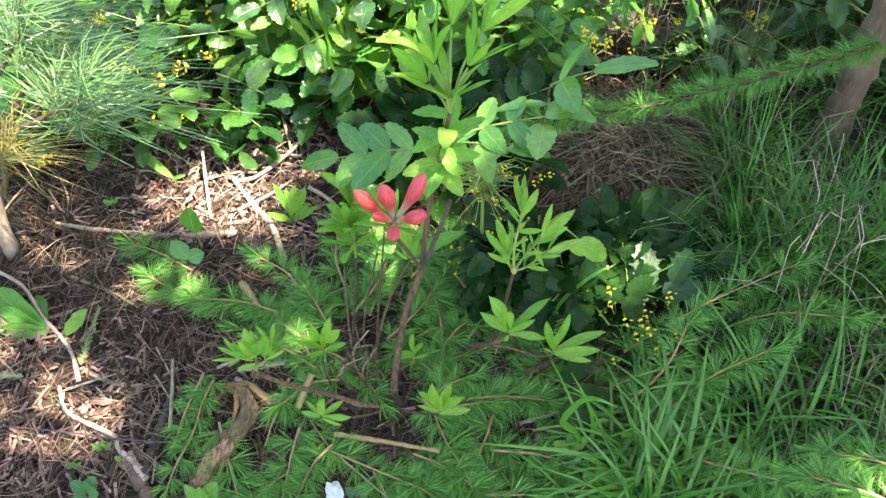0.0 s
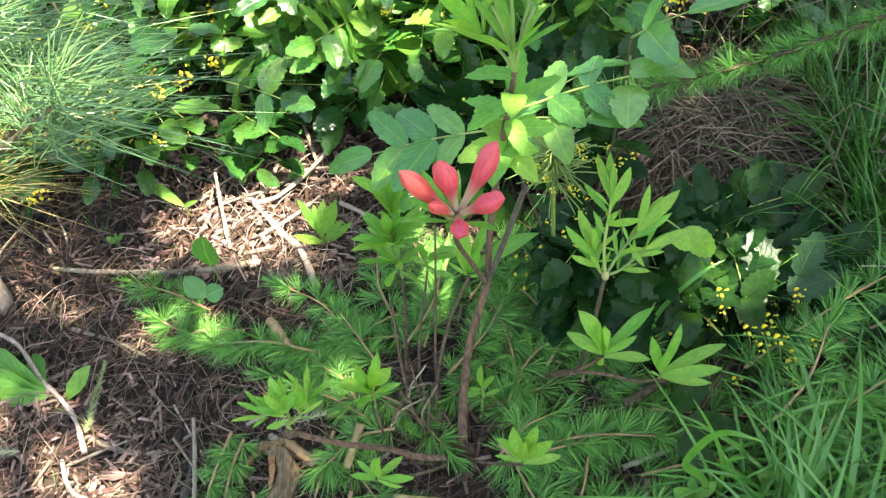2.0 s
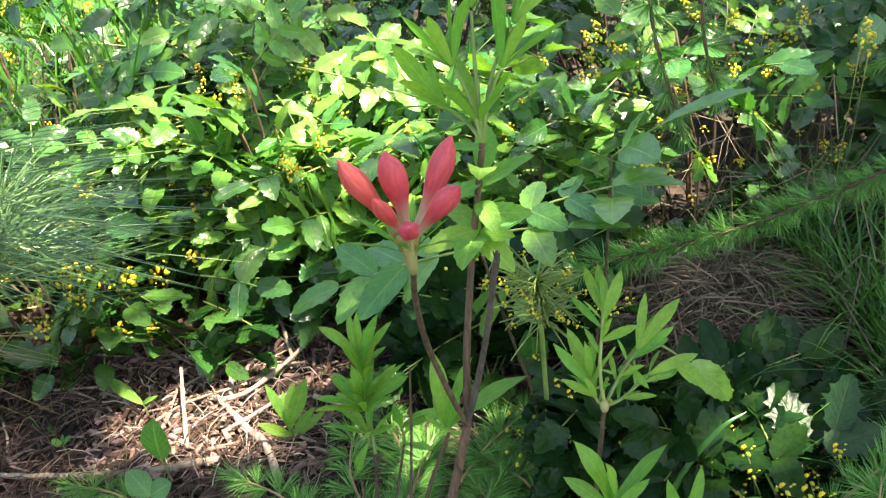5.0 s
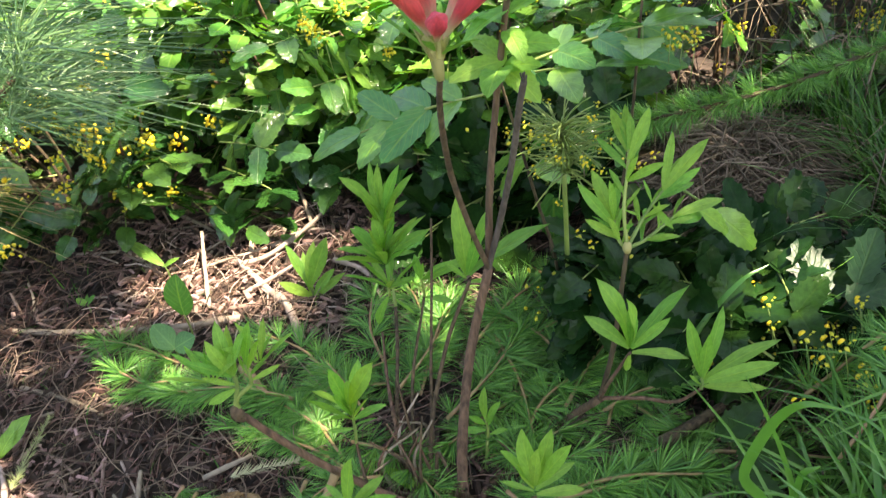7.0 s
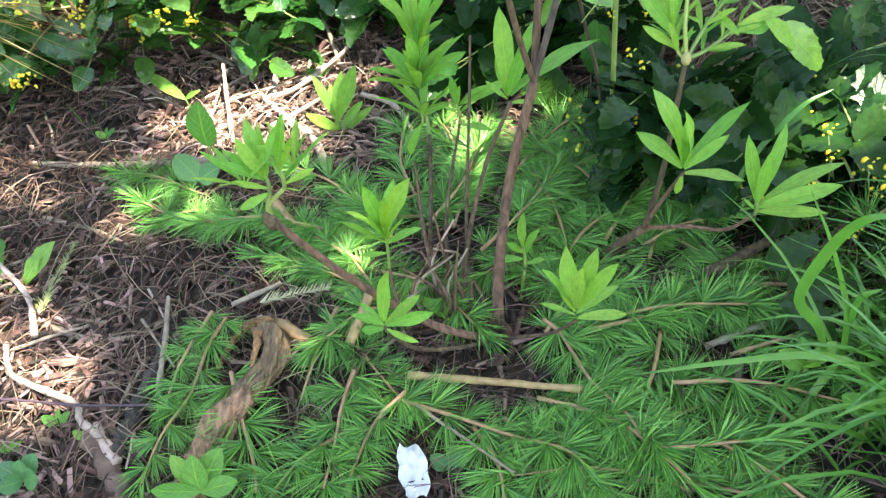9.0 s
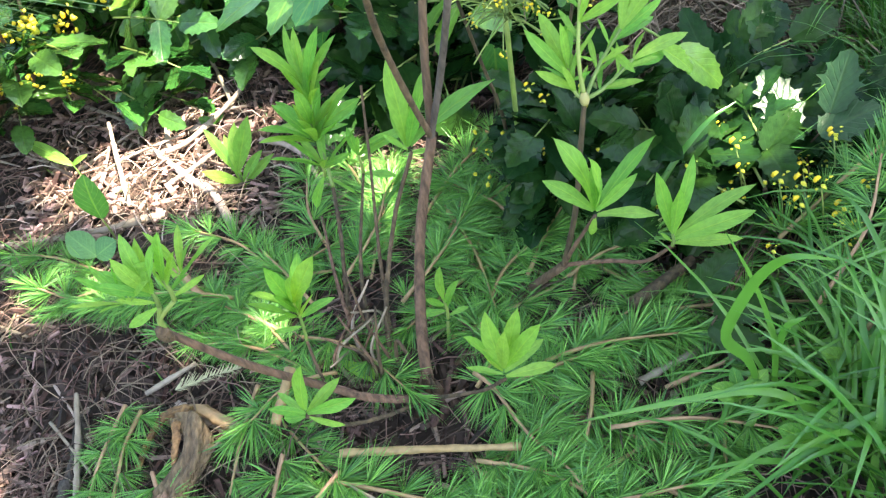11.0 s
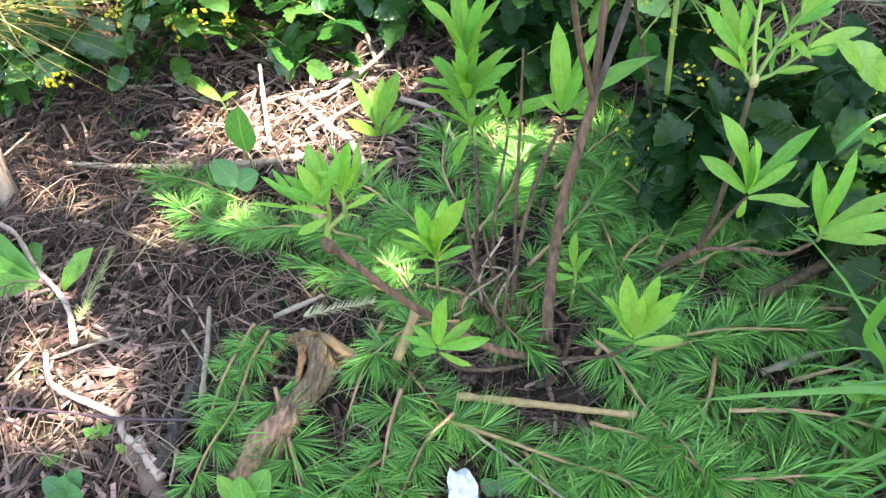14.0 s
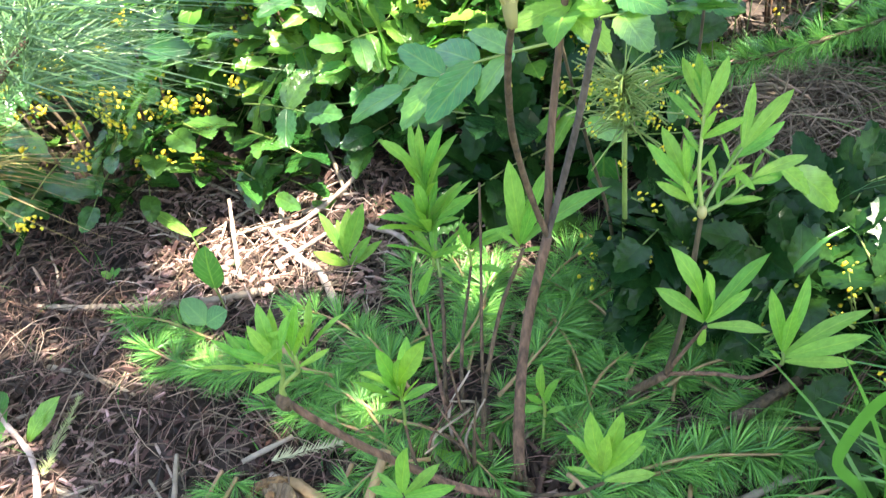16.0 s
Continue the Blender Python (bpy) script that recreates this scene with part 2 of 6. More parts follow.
# ---- mesh helpers ----
def mesh(name, verts, faces, mat, uvs=None, smooth=True):
    me = bpy.data.meshes.new(name)
    me.from_pydata([tuple(v) for v in verts], [], [tuple(f) for f in faces])
    if uvs is not None:
        layer = me.uv_layers.new(name="UVMap")
        idx = np.empty(len(me.loops), dtype=np.int32)
        me.loops.foreach_get("vertex_index", idx)
        layer.data.foreach_set("uv", np.asarray(uvs, dtype=np.float32)[idx].ravel())
    me.polygons.foreach_set("use_smooth", [smooth] * len(me.polygons))
    me.materials.append(mat)
    me.update()
    return me


def thing(name, at, label, category, group="", kind=""):
    ob = new(name)
    ob.empty_display_size = 0.02
    ob.location = at
    return tagged(ob, label, category, group, kind)


def part(name, me, parent, m=None, label=""):
    """A mesh under a thing or under a part; m is given in the thing's own space."""
    ob = new(name, me)
    ob.parent = parent
    if m is not None:
        ob.matrix_basis = m
    return tagged(ob, label)


def aim(p, way, up=(0, 0, 1), size=1.0, roll=0.0):
    """A pose at p whose y runs along way and whose z leans to up."""
    y = Vector(way).normalized()
    u = Vector(up)
    x = y.cross(u)
    if x.length < 1e-4:
        x = y.cross(Vector((1, 0, 0)))
    x.normalize()
    z = x.cross(y)
    m = Matrix((x, y, z)).transposed().to_4x4()
    m = m @ Matrix.Rotation(roll, 4, "Y")
    return Matrix.Translation(p) @ m @ Matrix.Scale(size, 4)


def smooth_line(points, steps=5):
    """A Catmull-Rom line through points."""
    p = [Vector(q) for q in points]
    p = [2 * p[0] - p[1]] + p + [2 * p[-1] - p[-2]]
    out = []
    for i in range(1, len(p) - 2):
        for s in range(steps):
            t = s / steps
            a, b, c, d = p[i - 1], p[i], p[i + 1], p[i + 2]
            out.append(0.5 * ((2 * b) + (c - a) * t + (2 * a - 5 * b + 4 * c - d) * t * t + (3 * b - a - 3 * c + d) * t ** 3))
    out.append(p[-2])
    return out


def tube(name, points, r0, r1, mat, sides=7, knobby=0.08, steps=5, seed=0):
    """A tapered, slightly knobby stem along a line, closed at both ends."""
    line = smooth_line(points, steps) if len(points) > 2 else [Vector(points[0]).lerp(Vector(points[1]), k / 4) for k in range(5)]
    verts, faces = [], []
    rg = random.Random(seed)
    side = None
    for i, q in enumerate(line):
        d = (line[min(i + 1, len(line) - 1)] - line[max(i - 1, 0)]).normalized()
        if side is None:
            side = d.orthogonal().normalized()
        side = (side - d * side.dot(d)).normalized()
        other = d.cross(side)
        r = r0 + (r1 - r0) * i / (len(line) - 1)
        r *= 1 + rg.uniform(-knobby, knobby)
        for k in range(sides):
            a = 2 * math.pi * k / sides
            rr = r * (1 + rg.uniform(-knobby, knobby) * 0.6)
            verts.append(q + side * (rr * math.cos(a)) + other * (rr * math.sin(a)))
    for i in range(len(line) - 1):
        for k in range(sides):
            a, b = i * sides + k, i * sides + (k + 1) % sides
            faces.append((a, b, b + sides, a + sides))
    faces.append(tuple(range(sides))[::-1])
    faces.append(tuple(range(len(verts) - sides, len(verts))))
    return mesh(name, verts, faces, mat)


def leaf(name, mat, wide, shape="obovate", n=9, fold=0.25, bend=0.25, wave=0.0, teeth=0.0, seed=0):
    """A leaf of length 1 along y, its base at the origin: five columns, a fold along the midrib, a bend and a wavy edge."""
    rg = random.Random(seed)
    verts, uvs, faces = [], [], []
    tilt = rg.uniform(-0.12, 0.12)
    twist = rg.uniform(-0.45, 0.45) if shape == "obovate" else 0.0
    for i in range(n + 1):
        v = i / n
        if shape == "obovate":
            w = (0.10 + 0.90 * v ** 0.95) * (1 - v ** 2.6) ** 1.0 / 0.56
        elif shape == "holly":
            w = 2.3 * (v + 0.02) ** 0.55 * (1 - v) ** 0.72
        elif shape == "blade":
            w = min(1.0, 0.35 + 2 * v) * (1 - v ** 2.2)
        else:
            w = math.sin(math.pi * (0.03 + 0.97 * v)) ** 0.7
        if i == n:
            w = 0.0
        w *= wide / 2
        step = 4 if shape == "holly" else 3
        spine = teeth and i % step == 2 and i < n - 1
        bite = rg.uniform(0.5, 1.3)
        edge = 1.0 + (teeth * (bite if spine else -0.28 if i % step == 0 else -0.14) if 0 < i < n else 0)
        cy = v - 0.08 * bend * v * v
        cz = -bend * v * v * 0.6 + 0.25 * bend * v
        for u in (-1, -0.5, 0, 0.5, 1):
            e = edge if abs(u) == 1 else 1.0
            z = cz + fold * abs(u) * w + wave * (u * u) * (math.sin(v * 11 + 2 * u + seed) + (0.9 if spine else 0)) * wide * 0.25 + (tilt + twist * (v - 0.3)) * u * w
            pull = 0.022 if spine and abs(u) == 1 else 0
            verts.append((u * w * e, cy + pull, z))
            uvs.append((0.5 + 0.5 * u, v))
    for i in range(n):
        for k in range(4):
            a = i * 5 + k
            faces.append((a, a + 1, a + 6, a + 5))
    return mesh(name, verts, faces, mat, uvs)


def needles(name, mat, count, length, width, spread0, spread1, seed=0, droop=0.0, along=0.0, flat=0.0):
    """Needles that spring from a spur (or from along a shoot) around +y, each a narrow keeled blade of two lengths."""
    rg = random.Random(seed)
    verts, faces = [], []
    for _ in range(count):
        a = rg.uniform(0, 2 * math.pi)
        s = rg.uniform(spread0, spread1)
        d = Vector((math.sin(s) * math.cos(a), math.cos(s), math.sin(s) * math.sin(a) * (flat or 1.0))).normalized()
        side = d.cross(Vector((rg.uniform(-1, 1), rg.uniform(-1, 1), rg.uniform(-1, 1)))).normalized()
        ln_ = length * rg.uniform(0.7, 1.08)
        o = Vector((0, along * rg.random(), 0)) + d * 0.001
        w = width / 2
        mid = o + d * ln_ * 0.55 + Vector((0, 0, -droop * ln_ * 0.25))
        end = o + d * ln_ + Vector((0, 0, -droop * ln_))
        up = d.cross(side) * w * 0.6
        b = len(verts)
        verts += [o - side * w * 0.6, o + side * w * 0.6, mid - side * w, mid + up, mid + side * w, end]
        faces += [(b, b + 3, b + 2), (b, b + 1, b + 3), (b + 1, b + 4, b + 3), (b + 2, b + 3, b + 5), (b + 3, b + 4, b + 5)]
    return mesh(name, verts, faces, mat)


def lathe(name, mat, profile, sides=9, bend=0.0, ribs=0.0):
    """A turned body along y from (y, r) pairs, bent a little."""
    verts, faces = [], []
    for y, r in profile:
        for k in range(sides):
            a = 2 * math.pi * k / sides
            rr = r * (1 + ribs * math.cos(5 * a + 3 * y))
            verts.append((rr * math.cos(a), y, rr * math.sin(a) + bend * y * y))
    for i in range(len(profile) - 1):
        for k in range(sides):
            a, b = i * sides + k, i * sides + (k + 1) % sides
            faces.append((a, a + sides, b + sides, b))
    faces.append(tuple(range(sides)))
    faces.append(tuple(range(len(verts) - sides, len(verts)))[::-1])
    return mesh(name, verts, faces, mat)


def on_bed(x, y, h=0.0):
    return Vector((x, y, height(x, y) + h))


# ---- ground ----
def build_ground():
    xs = np.unique(np.concatenate([np.linspace(-60, -2, 20), np.linspace(-2, 2, 161), np.linspace(2, 60, 20)]))
    ys = np.unique(np.concatenate([np.linspace(-40, -0.6, 15), np.linspace(-0.6, 3, 145), np.linspace(3, 90, 25)]))
    verts = [(x, y, height(x, y)) for y in ys for x in xs]
    nx = len(xs)
    faces = [(j * nx + i, j * nx + i + 1, (j + 1) * nx + i + 1, (j + 1) * nx + i) for j in range(len(ys) - 1) for i in range(nx - 1)]
    return tagged(new("ground", mesh("ground", verts, faces, M_SOIL)), "dark brown mulched garden bed sloping up gently", "ground", kind="structure")


build_ground()


def slabs(name, mat, count, region, long_, wide, thick, lift, seed, tilt=0.35):
    """Loose splinters strewn on the bed: six-cornered slabs with a rough taper."""
    rg = np.random.default_rng(seed)
    verts = np.empty((count, 8, 3))
    x0, x1, y0, y1 = region
    px, py = rg.uniform(x0, x1, count), rg.uniform(y0, y1, count)
    a = rg.uniform(0, 2 * math.pi, count)
    ln_ = rg.uniform(long_[0], long_[1], count) * rg.uniform(0.6, 1.0, count)
    wd = rg.uniform(wide[0], wide[1], count)
    th = rg.uniform(thick[0], thick[1], count)
    tl = rg.normal(0, tilt, count)
    rl = rg.normal(0, 0.5, count)
    for i in range(count):
        m = Matrix.Translation((px[i], py[i], height(px[i], py[i]) + rg.uniform(lift[0], lift[1]))) @ Euler((rl[i], tl[i], a[i])).to_matrix().to_4x4()
        tp = rg.uniform(0.25, 0.95, 4)
        c = [(-.5, -.5 * tp[0], -.5), (.5, -.5 * tp[1], -.5), (.5, .5 * tp[2], -.5), (-.5, .5 * tp[3], -.5),
             (-.45, -.4 * tp[0], .5), (.42, -.4 * tp[1], .5), (.46, .4 * tp[2], .5), (-.4, .4 * tp[3], .5)]
        for k, (u, v, w) in enumerate(c):
            verts[i, k] = m @ Vector((u * ln_[i], v * wd[i], w * th[i]))
    f = np.array([(0, 3, 2, 1), (4, 5, 6, 7), (0, 1, 5, 4), (1, 2, 6, 5), (2, 3, 7, 6), (3, 0, 4, 7)])
    faces = (np.arange(count)[:, None, None] * 8 + f[None]).reshape(-1, 4)
    return mesh(name, verts.reshape(-1, 3), faces, mat, smooth=False)


def strands(name, mat, count, region, long_, wide, arch, seed, lift=0.0):
    """Thin curved strands lying on the bed: dead needles, rootlets and straw."""
    rg = np.random.default_rng(seed)
    verts, faces = [], []
    x0, x1, y0, y1 = region
    for _ in range(count):
        x, y, a = rg.uniform(x0, x1), rg.uniform(y0, y1), rg.uniform(0, 2 * math.pi)
        L, w = rg.uniform(*long_), rg.uniform(*wide) / 2
        curve, rise, end = rg.normal(0, 0.8), rg.uniform(0, arch), rg.uniform(-0.5, 1.0) * arch
        z = height(x, y) + lift + rg.uniform(0.001, 0.012)
        b = len(verts)
        for k in range(4):
            t = k / 3
            ang = a + curve * t
            cx, cy = x + L * t * math.cos(a + curve * t / 2), y + L * t * math.sin(a + curve * t / 2)
            cz = z + (SLOPE * (cy - y)) + rise * math.sin(math.pi * t) + end * t
            sx, sy = -math.sin(ang) * w, math.cos(ang) * w
            verts += [(cx - sx, cy - sy, cz - w * 0.6), (cx, cy, cz + w), (cx + sx, cy + sy, cz - w * 0.6)]
        for k in range(3):
            o = b + 3 * k
            faces += [(o, o + 3, o + 4, o + 1), (o + 1, o + 4, o + 5, o + 2), (o + 2, o + 5, o + 3, o)]
    return mesh(name, verts, faces, mat)


tagged(new("bark_mulch", slabs("bark_mulch", M_CHIP, 9500, (-1.15, 0.35, 0.36, 1.25), (0.004, 0.046), (0.0012, 0.0085), (0.001, 0.005), (0.0, 0.013), 3)),
       "reddish brown shredded bark mulch over the bed", "mulch", kind="stuff")
tagged(new("dead_needles", strands("dead_needles", M_FIBRE, 8500, (-1.0, 0.30, 0.38, 1.20), (0.015, 0.07), (0.0004, 0.0014), 0.013, 4)),
       "brown fallen needles and rootlets on the mulch", "leaf litter", kind="stuff")
tagged(new("wood_splinters", slabs("wood_splinters", M_WSPLINT, 900, (-1.0, 0.3, 0.38, 1.15), (0.010, 0.055), (0.001, 0.007), (0.001, 0.003), (0.004, 0.015), 17)),
       "pale brown wood splinters in the mulch", "mulch", kind="stuff")
tagged(new("rootlets", strands("rootlets", M_STRAW, 520, (-0.85, -0.2, 0.46, 0.86), (0.03, 0.10), (0.0006, 0.0014), 0.014, 24, 0.005)),
       "thin pale winding rootlets and twiglets on the mulch", "leaf litter", kind="stuff")
# pale straw, real in part, laid here to lift the sun patch
tagged(new("bleached_straw", strands("bleached_straw", M_BLEACH, 190, (-0.50, -0.22, 0.84, 1.06), (0.012, 0.06), (0.0007, 0.0019), 0.014, 14, -0.001)),
       "bleached straw and twig litter, also brightening the sun patch", "leaf litter", kind="stuff")
# pale pieces kept to the two sun patches, sunlight helped by colour
tagged(new("pale_litter", slabs("pale_litter", M_SUN_BARK, 700, (-0.85, -0.44, 0.45, 0.72), (0.006, 0.030), (0.002, 0.006), (0.001, 0.004), (0.004, 0.014), 15)),
       "splinters coloured pale to brighten the sunny mulch", "leaf litter", kind="stuff")
tagged(new("pale_chips", slabs("pale_chips", M_SUN_BARK, 420, (-0.52, -0.22, 0.82, 1.06), (0.008, 0.034), (0.003, 0.012), (0.001, 0.004), (0.003, 0.014), 16)),
       "wood chips coloured pale to brighten the sun patch", "mulch", kind="stuff")
tagged(new("far_mulch", slabs("far_mulch", M_CHIP, 3500, (-1.8, 1.6, 1.1, 2.4), (0.01, 0.05), (0.004, 0.012), (0.002, 0.006), (0.0, 0.01), 5)),
       "coarse bark mulch under the back shrubs", "mulch", kind="stuff")


# ---- larger chips of wood ----
def chip(x, y, a, L, w, mat=M_CHIP):
    rg = random.Random(int(x * 1e4) + int(y * 1e3))
    verts = []
    n = 7
    for i in range(n):
        t = i / (n - 1)
        ww = w / 2 * (0.35 + 0.65 * math.sin(math.pi * min(1, max(0.08, t)))) * rg.uniform(0.7, 1.1)
        z = 0.2 * w * math.sin(3 * t) + rg.uniform(-0.05, 0.05) * w
        for u, zz in ((-1, 0), (-0.5, 0.28), (0.5, 0.28), (1, 0), (0, -0.2)):
            verts.append((L * (t - 0.5), u * ww, z + zz * w))
    faces = []
    for i in range(n - 1):
        for k in range(5):
            a0, b0 = i * 5 + k, i * 5 + (k + 1) % 5
            faces.append((a0, b0, b0 + 5, a0 + 5))
    faces += [(0, 1, 2, 3, 4)[::-1], tuple(range(5 * n - 5, 5 * n))]
    ob = new("bark_piece", mesh("bark_piece", verts, faces, mat, smooth=False))
    ob.matrix_basis = Matrix.Translation(on_bed(x, y, 0.006)) @ Euler((rg.uniform(-0.3, 0.3), rg.uniform(-0.2, 0.2), a)).to_matrix().to_4x4()
    return tagged(ob, "loose curled piece of reddish brown bark", "bark", "bark pieces on the mulch")


for _ in range(70):
    chip(rnd.uniform(-0.75, -0.3), rnd.uniform(0.45, 0.7), rnd.uniform(0, 3), rnd.uniform(0.02, 0.05), rnd.uniform(0.005, 0.013))
for _ in range(50):
    chip(rnd.uniform(-0.65, -0.2), rnd.uniform(0.8, 1.12), rnd.uniform(0, 3), rnd.uniform(0.02, 0.055), rnd.uniform(0.008, 0.02))
for k in range(34):
    chip(rnd.uniform(-0.62, -0.41), rnd.uniform(0.45, 0.60), rnd.uniform(0, 3), rnd.uniform(0.022, 0.055), rnd.uniform(0.003, 0.009), M_SPLINT if k % 3 else M_SUN_BARK)
for x, y, a, L, w in ((-0.44, 0.50, -0.75, 0.055, 0.016), (-0.493, 0.583, -0.1, 0.045, 0.013), (-0.487, 0.503, -0.1, 0.05, 0.011), (-0.46, 0.585, 0.9, 0.03, 0.010), (-0.445, 0.60, -1.1, 0.035, 0.008)):
    chip(x, y, a, L, w, M_SPLINT)
for _ in range(8):
    chip(rnd.uniform(-0.46, -0.34), rnd.uniform(1.08, 1.16), rnd.uniform(0, 3), rnd.uniform(0.05, 0.08), rnd.uniform(0.03, 0.05))


# ---- sticks on the bed: ends in plan, thickness, lift of the far end ----
def stick(points, r0, r1, mat, label, lift=0.008, name="stick"):
    p = [on_bed(q[0], q[1], lift + (q[2] if len(q) > 2 else 0)) for q in points]
    base = p[0].copy()
    ob = new(name, tube(name, [q - base for q in p], r0, r1, mat, 7, 0.2, 8, seed=int(abs(base.x) * 999)))
    ob.location = base
    return tagged(ob, label, "stick", "sticks on the bed")


stick([(-0.170, 0.523), (-0.1, 0.512), (-0.036, 0.499)], 0.0033, 0.0028, M_TAN, "straight tan peeled stick lying on larch cuttings", 0.030)
stick([(-0.203, 0.597, 0.012), (-0.219, 0.556)], 0.0045, 0.005, M_TAN, "short cut tan larch stub", 0.032)
stick([(-0.337, 0.622), (-0.294, 0.643)], 0.0026, 0.0018, M_STICK, "thin pale bleached sliver of wood", 0.022)
stick([(-0.312, 0.610), (-0.29, 0.594), (-0.258, 0.574)], 0.005, 0.0062, M_STICK, "short weathered broken stick", 0.012)
stick([(-0.32, 0.748), (-0.29, 0.708)], 0.006, 0.005, M_TAN, "short thick tan cut twig", 0.03)
stick([(-0.69, 0.785), (-0.64, 0.755), (-0.60, 0.708), (-0.565, 0.675), (-0.542, 0.648), (-0.522, 0.607)], 0.0025, 0.0032, M_ROOT, "long winding pale grey root", 0.018, "root")
stick([(-0.547, 0.601), (-0.535, 0.575), (-0.518, 0.557), (-0.46, 0.532), (-0.447, 0.513), (-0.413, 0.488)], 0.0024, 0.0034, M_ROOT, "pale winding surface root on mulch", 0.018, "root")
stick([(-0.398, 0.634, 0.006), (-0.393, 0.596), (-0.387, 0.55), (-0.385, 0.535)], 0.0022, 0.0028, M_STICK, "straight grey twig on the mulch", 0.02)
stick([(-0.420, 0.614), (-0.375, 0.557)], 0.0014, 0.0011, M_STICK, "thin pale straight twig on the mulch", 0.022)
stick([(-0.43, 0.66), (-0.39, 0.6), (-0.375, 0.565)], 0.0012, 0.0012, M_STICK, "very thin brown twig", 0.012)
stick([(-0.527, 0.63), (-0.472, 0.607), (-0.432, 0.61), (-0.396, 0.632)], 0.0036, 0.0022, M_STICK, "dark brown curved twig", 0.006)
stick([(-0.63, 0.877), (-0.564, 0.864), (-0.438, 0.848), (-0.345, 0.851)], 0.003, 0.0042, M_STICK, "long grey twig lying across the mulch", 0.012)
stick([(-0.372, 0.96), (-0.36, 0.946), (-0.321, 0.894), (-0.292, 0.858), (-0.267, 0.797)], 0.0036, 0.0055, M_STICK, "thick grey forked branch on mulch", 0.014, "branch")
stick([(-0.36, 0.946), (-0.325, 0.952, 0.004), (-0.274, 0.992, 0.012), (-0.24, 1.035, 0.02)], 0.0036, 0.002, M_STICK, "pale side fork of a fallen branch", 0.016, "branch")
stick([(-0.392, 0.885), (-0.402, 0.935, 0.022), (-0.410, 0.98, 0.042)], 0.0030, 0.0022, M_STICK, "bleached twig standing up from sunny mulch", 0.008)
stick([(-0.350, 0.951), (-0.357, 1.0, 0.01), (-0.365, 1.045, 0.022)], 0.0032, 0.0022, M_STICK, "bleached twig leaning on sunny mulch", 0.012)
stick([(-0.274, 0.992), (-0.292, 1.05, 0.012), (-0.308, 1.098, 0.016)], 0.003, 0.0018, M_STICK, "thin bleached twig across the sunny mulch", 0.014)
stick([(-0.328, 0.978), (-0.292, 0.99, 0.006), (-0.259, 0.99, 0.004)], 0.0026, 0.0016, M_STICK, "thin bleached twig across the sunny mulch", 0.014)
stick([(-0.346, 0.893), (-0.305, 0.91, 0.006), (-0.268, 0.937, 0.010)], 0.0028, 0.0018, M_STICK, "thin bleached twig across the sunny mulch", 0.014)
stick([(-0.242, 0.928), (-0.201, 0.891, 0.006), (-0.174, 0.831)], 0.0034, 0.0024, M_ROOT, "pale curved root at the edge of the mulch", 0.016, "root")
stick([(-0.468, 1.072), (-0.43, 1.04, 0.004), (-0.399, 1.012)], 0.003, 0.002, M_STICK, "short bleached twig on sunny mulch", 0.012)
stick([(-0.44, 0.93), (-0.40, 0.955, 0.004), (-0.33, 0.965, 0.008)], 0.0022, 0.0014, M_STICK, "thin bleached twig across the sunny mulch", 0.014)
stick([(0.063, 0.54), (0.10, 0.548, 0.008), (0.135, 0.553, 0.012)], 0.003, 0.0025, M_STICK, "thin tan stick beside the grass", 0.016)
stick([(0.087, 0.53), (0.078, 0.49), (0.066, 0.43)], 0.0035, 0.0045, M_STICK, "grey stick half under larch needles", 0.008)
stick([(0.075, 0.60, 0.02), (0.135, 0.632, 0.02)], 0.006, 0.005, M_BARK, "dark brown branch stub under holly leaves", 0.01)
stick([(-0.163, 0.495), (-0.12, 0.46), (-0.091, 0.435)], 0.0013, 0.0010, M_STICK, "thin grey twig over larch cuttings", 0.03)
stick([(-0.30, 0.535), (-0.265, 0.56, 0.012)], 0.0016, 0.0012, M_STICK, "thin pale straw on the mulch", 0.012)
stick([(-0.64, 0.545), (-0.521, 0.532), (-0.45, 0.523), (-0.383, 0.518)], 0.0011, 0.0011, M_WIRE, "thin dark purple wire like twig on mulch", 0.026)
stick([(-0.397, 0.62), (-0.396, 0.571), (-0.404, 0.534), (-0.412, 0.48)], 0.0055, 0.0075, M_CHAR, "dark brown weathered branch half buried in mulch", 0.012, "branch")
stick([(-0.440, 0.508), (-0.418, 0.478), (-0.394, 0.448)], 0.008, 0.009, M_LARCHBARK, "thick dark weathered branch half buried in mulch", 0.009, "branch")
stick([(-0.433, 0.510), (-0.42, 0.49), (-0.405, 0.475)], 0.0035, 0.0042, M_ROOT, "pale bare root beside a dark branch", 0.016, "root")
for step in range(60):
    x, y, a, L = rnd.uniform(-0.75, -0.2), rnd.uniform(0.46, 1.1) if step < 30 else rnd.uniform(0.88, 1.1), rnd.uniform(0, 6.3), rnd.uniform(0.05, 0.14)
    stick([(x, y), (x + L * 0.5 * math.cos(a), y + L * 0.5 * math.sin(a), rnd.uniform(0, 0.006)), (x + L * math.cos(a + rnd.uniform(-.4, .4)), y + L * math.sin(a), rnd.uniform(0, 0.01))],
          rnd.uniform(0.0012, 0.003), rnd.uniform(0.0008, 0.0018), rnd.choice((M_STICK, M_BARK, M_STICK)), "small dry twig fallen on the mulch", 0.007, "twig")


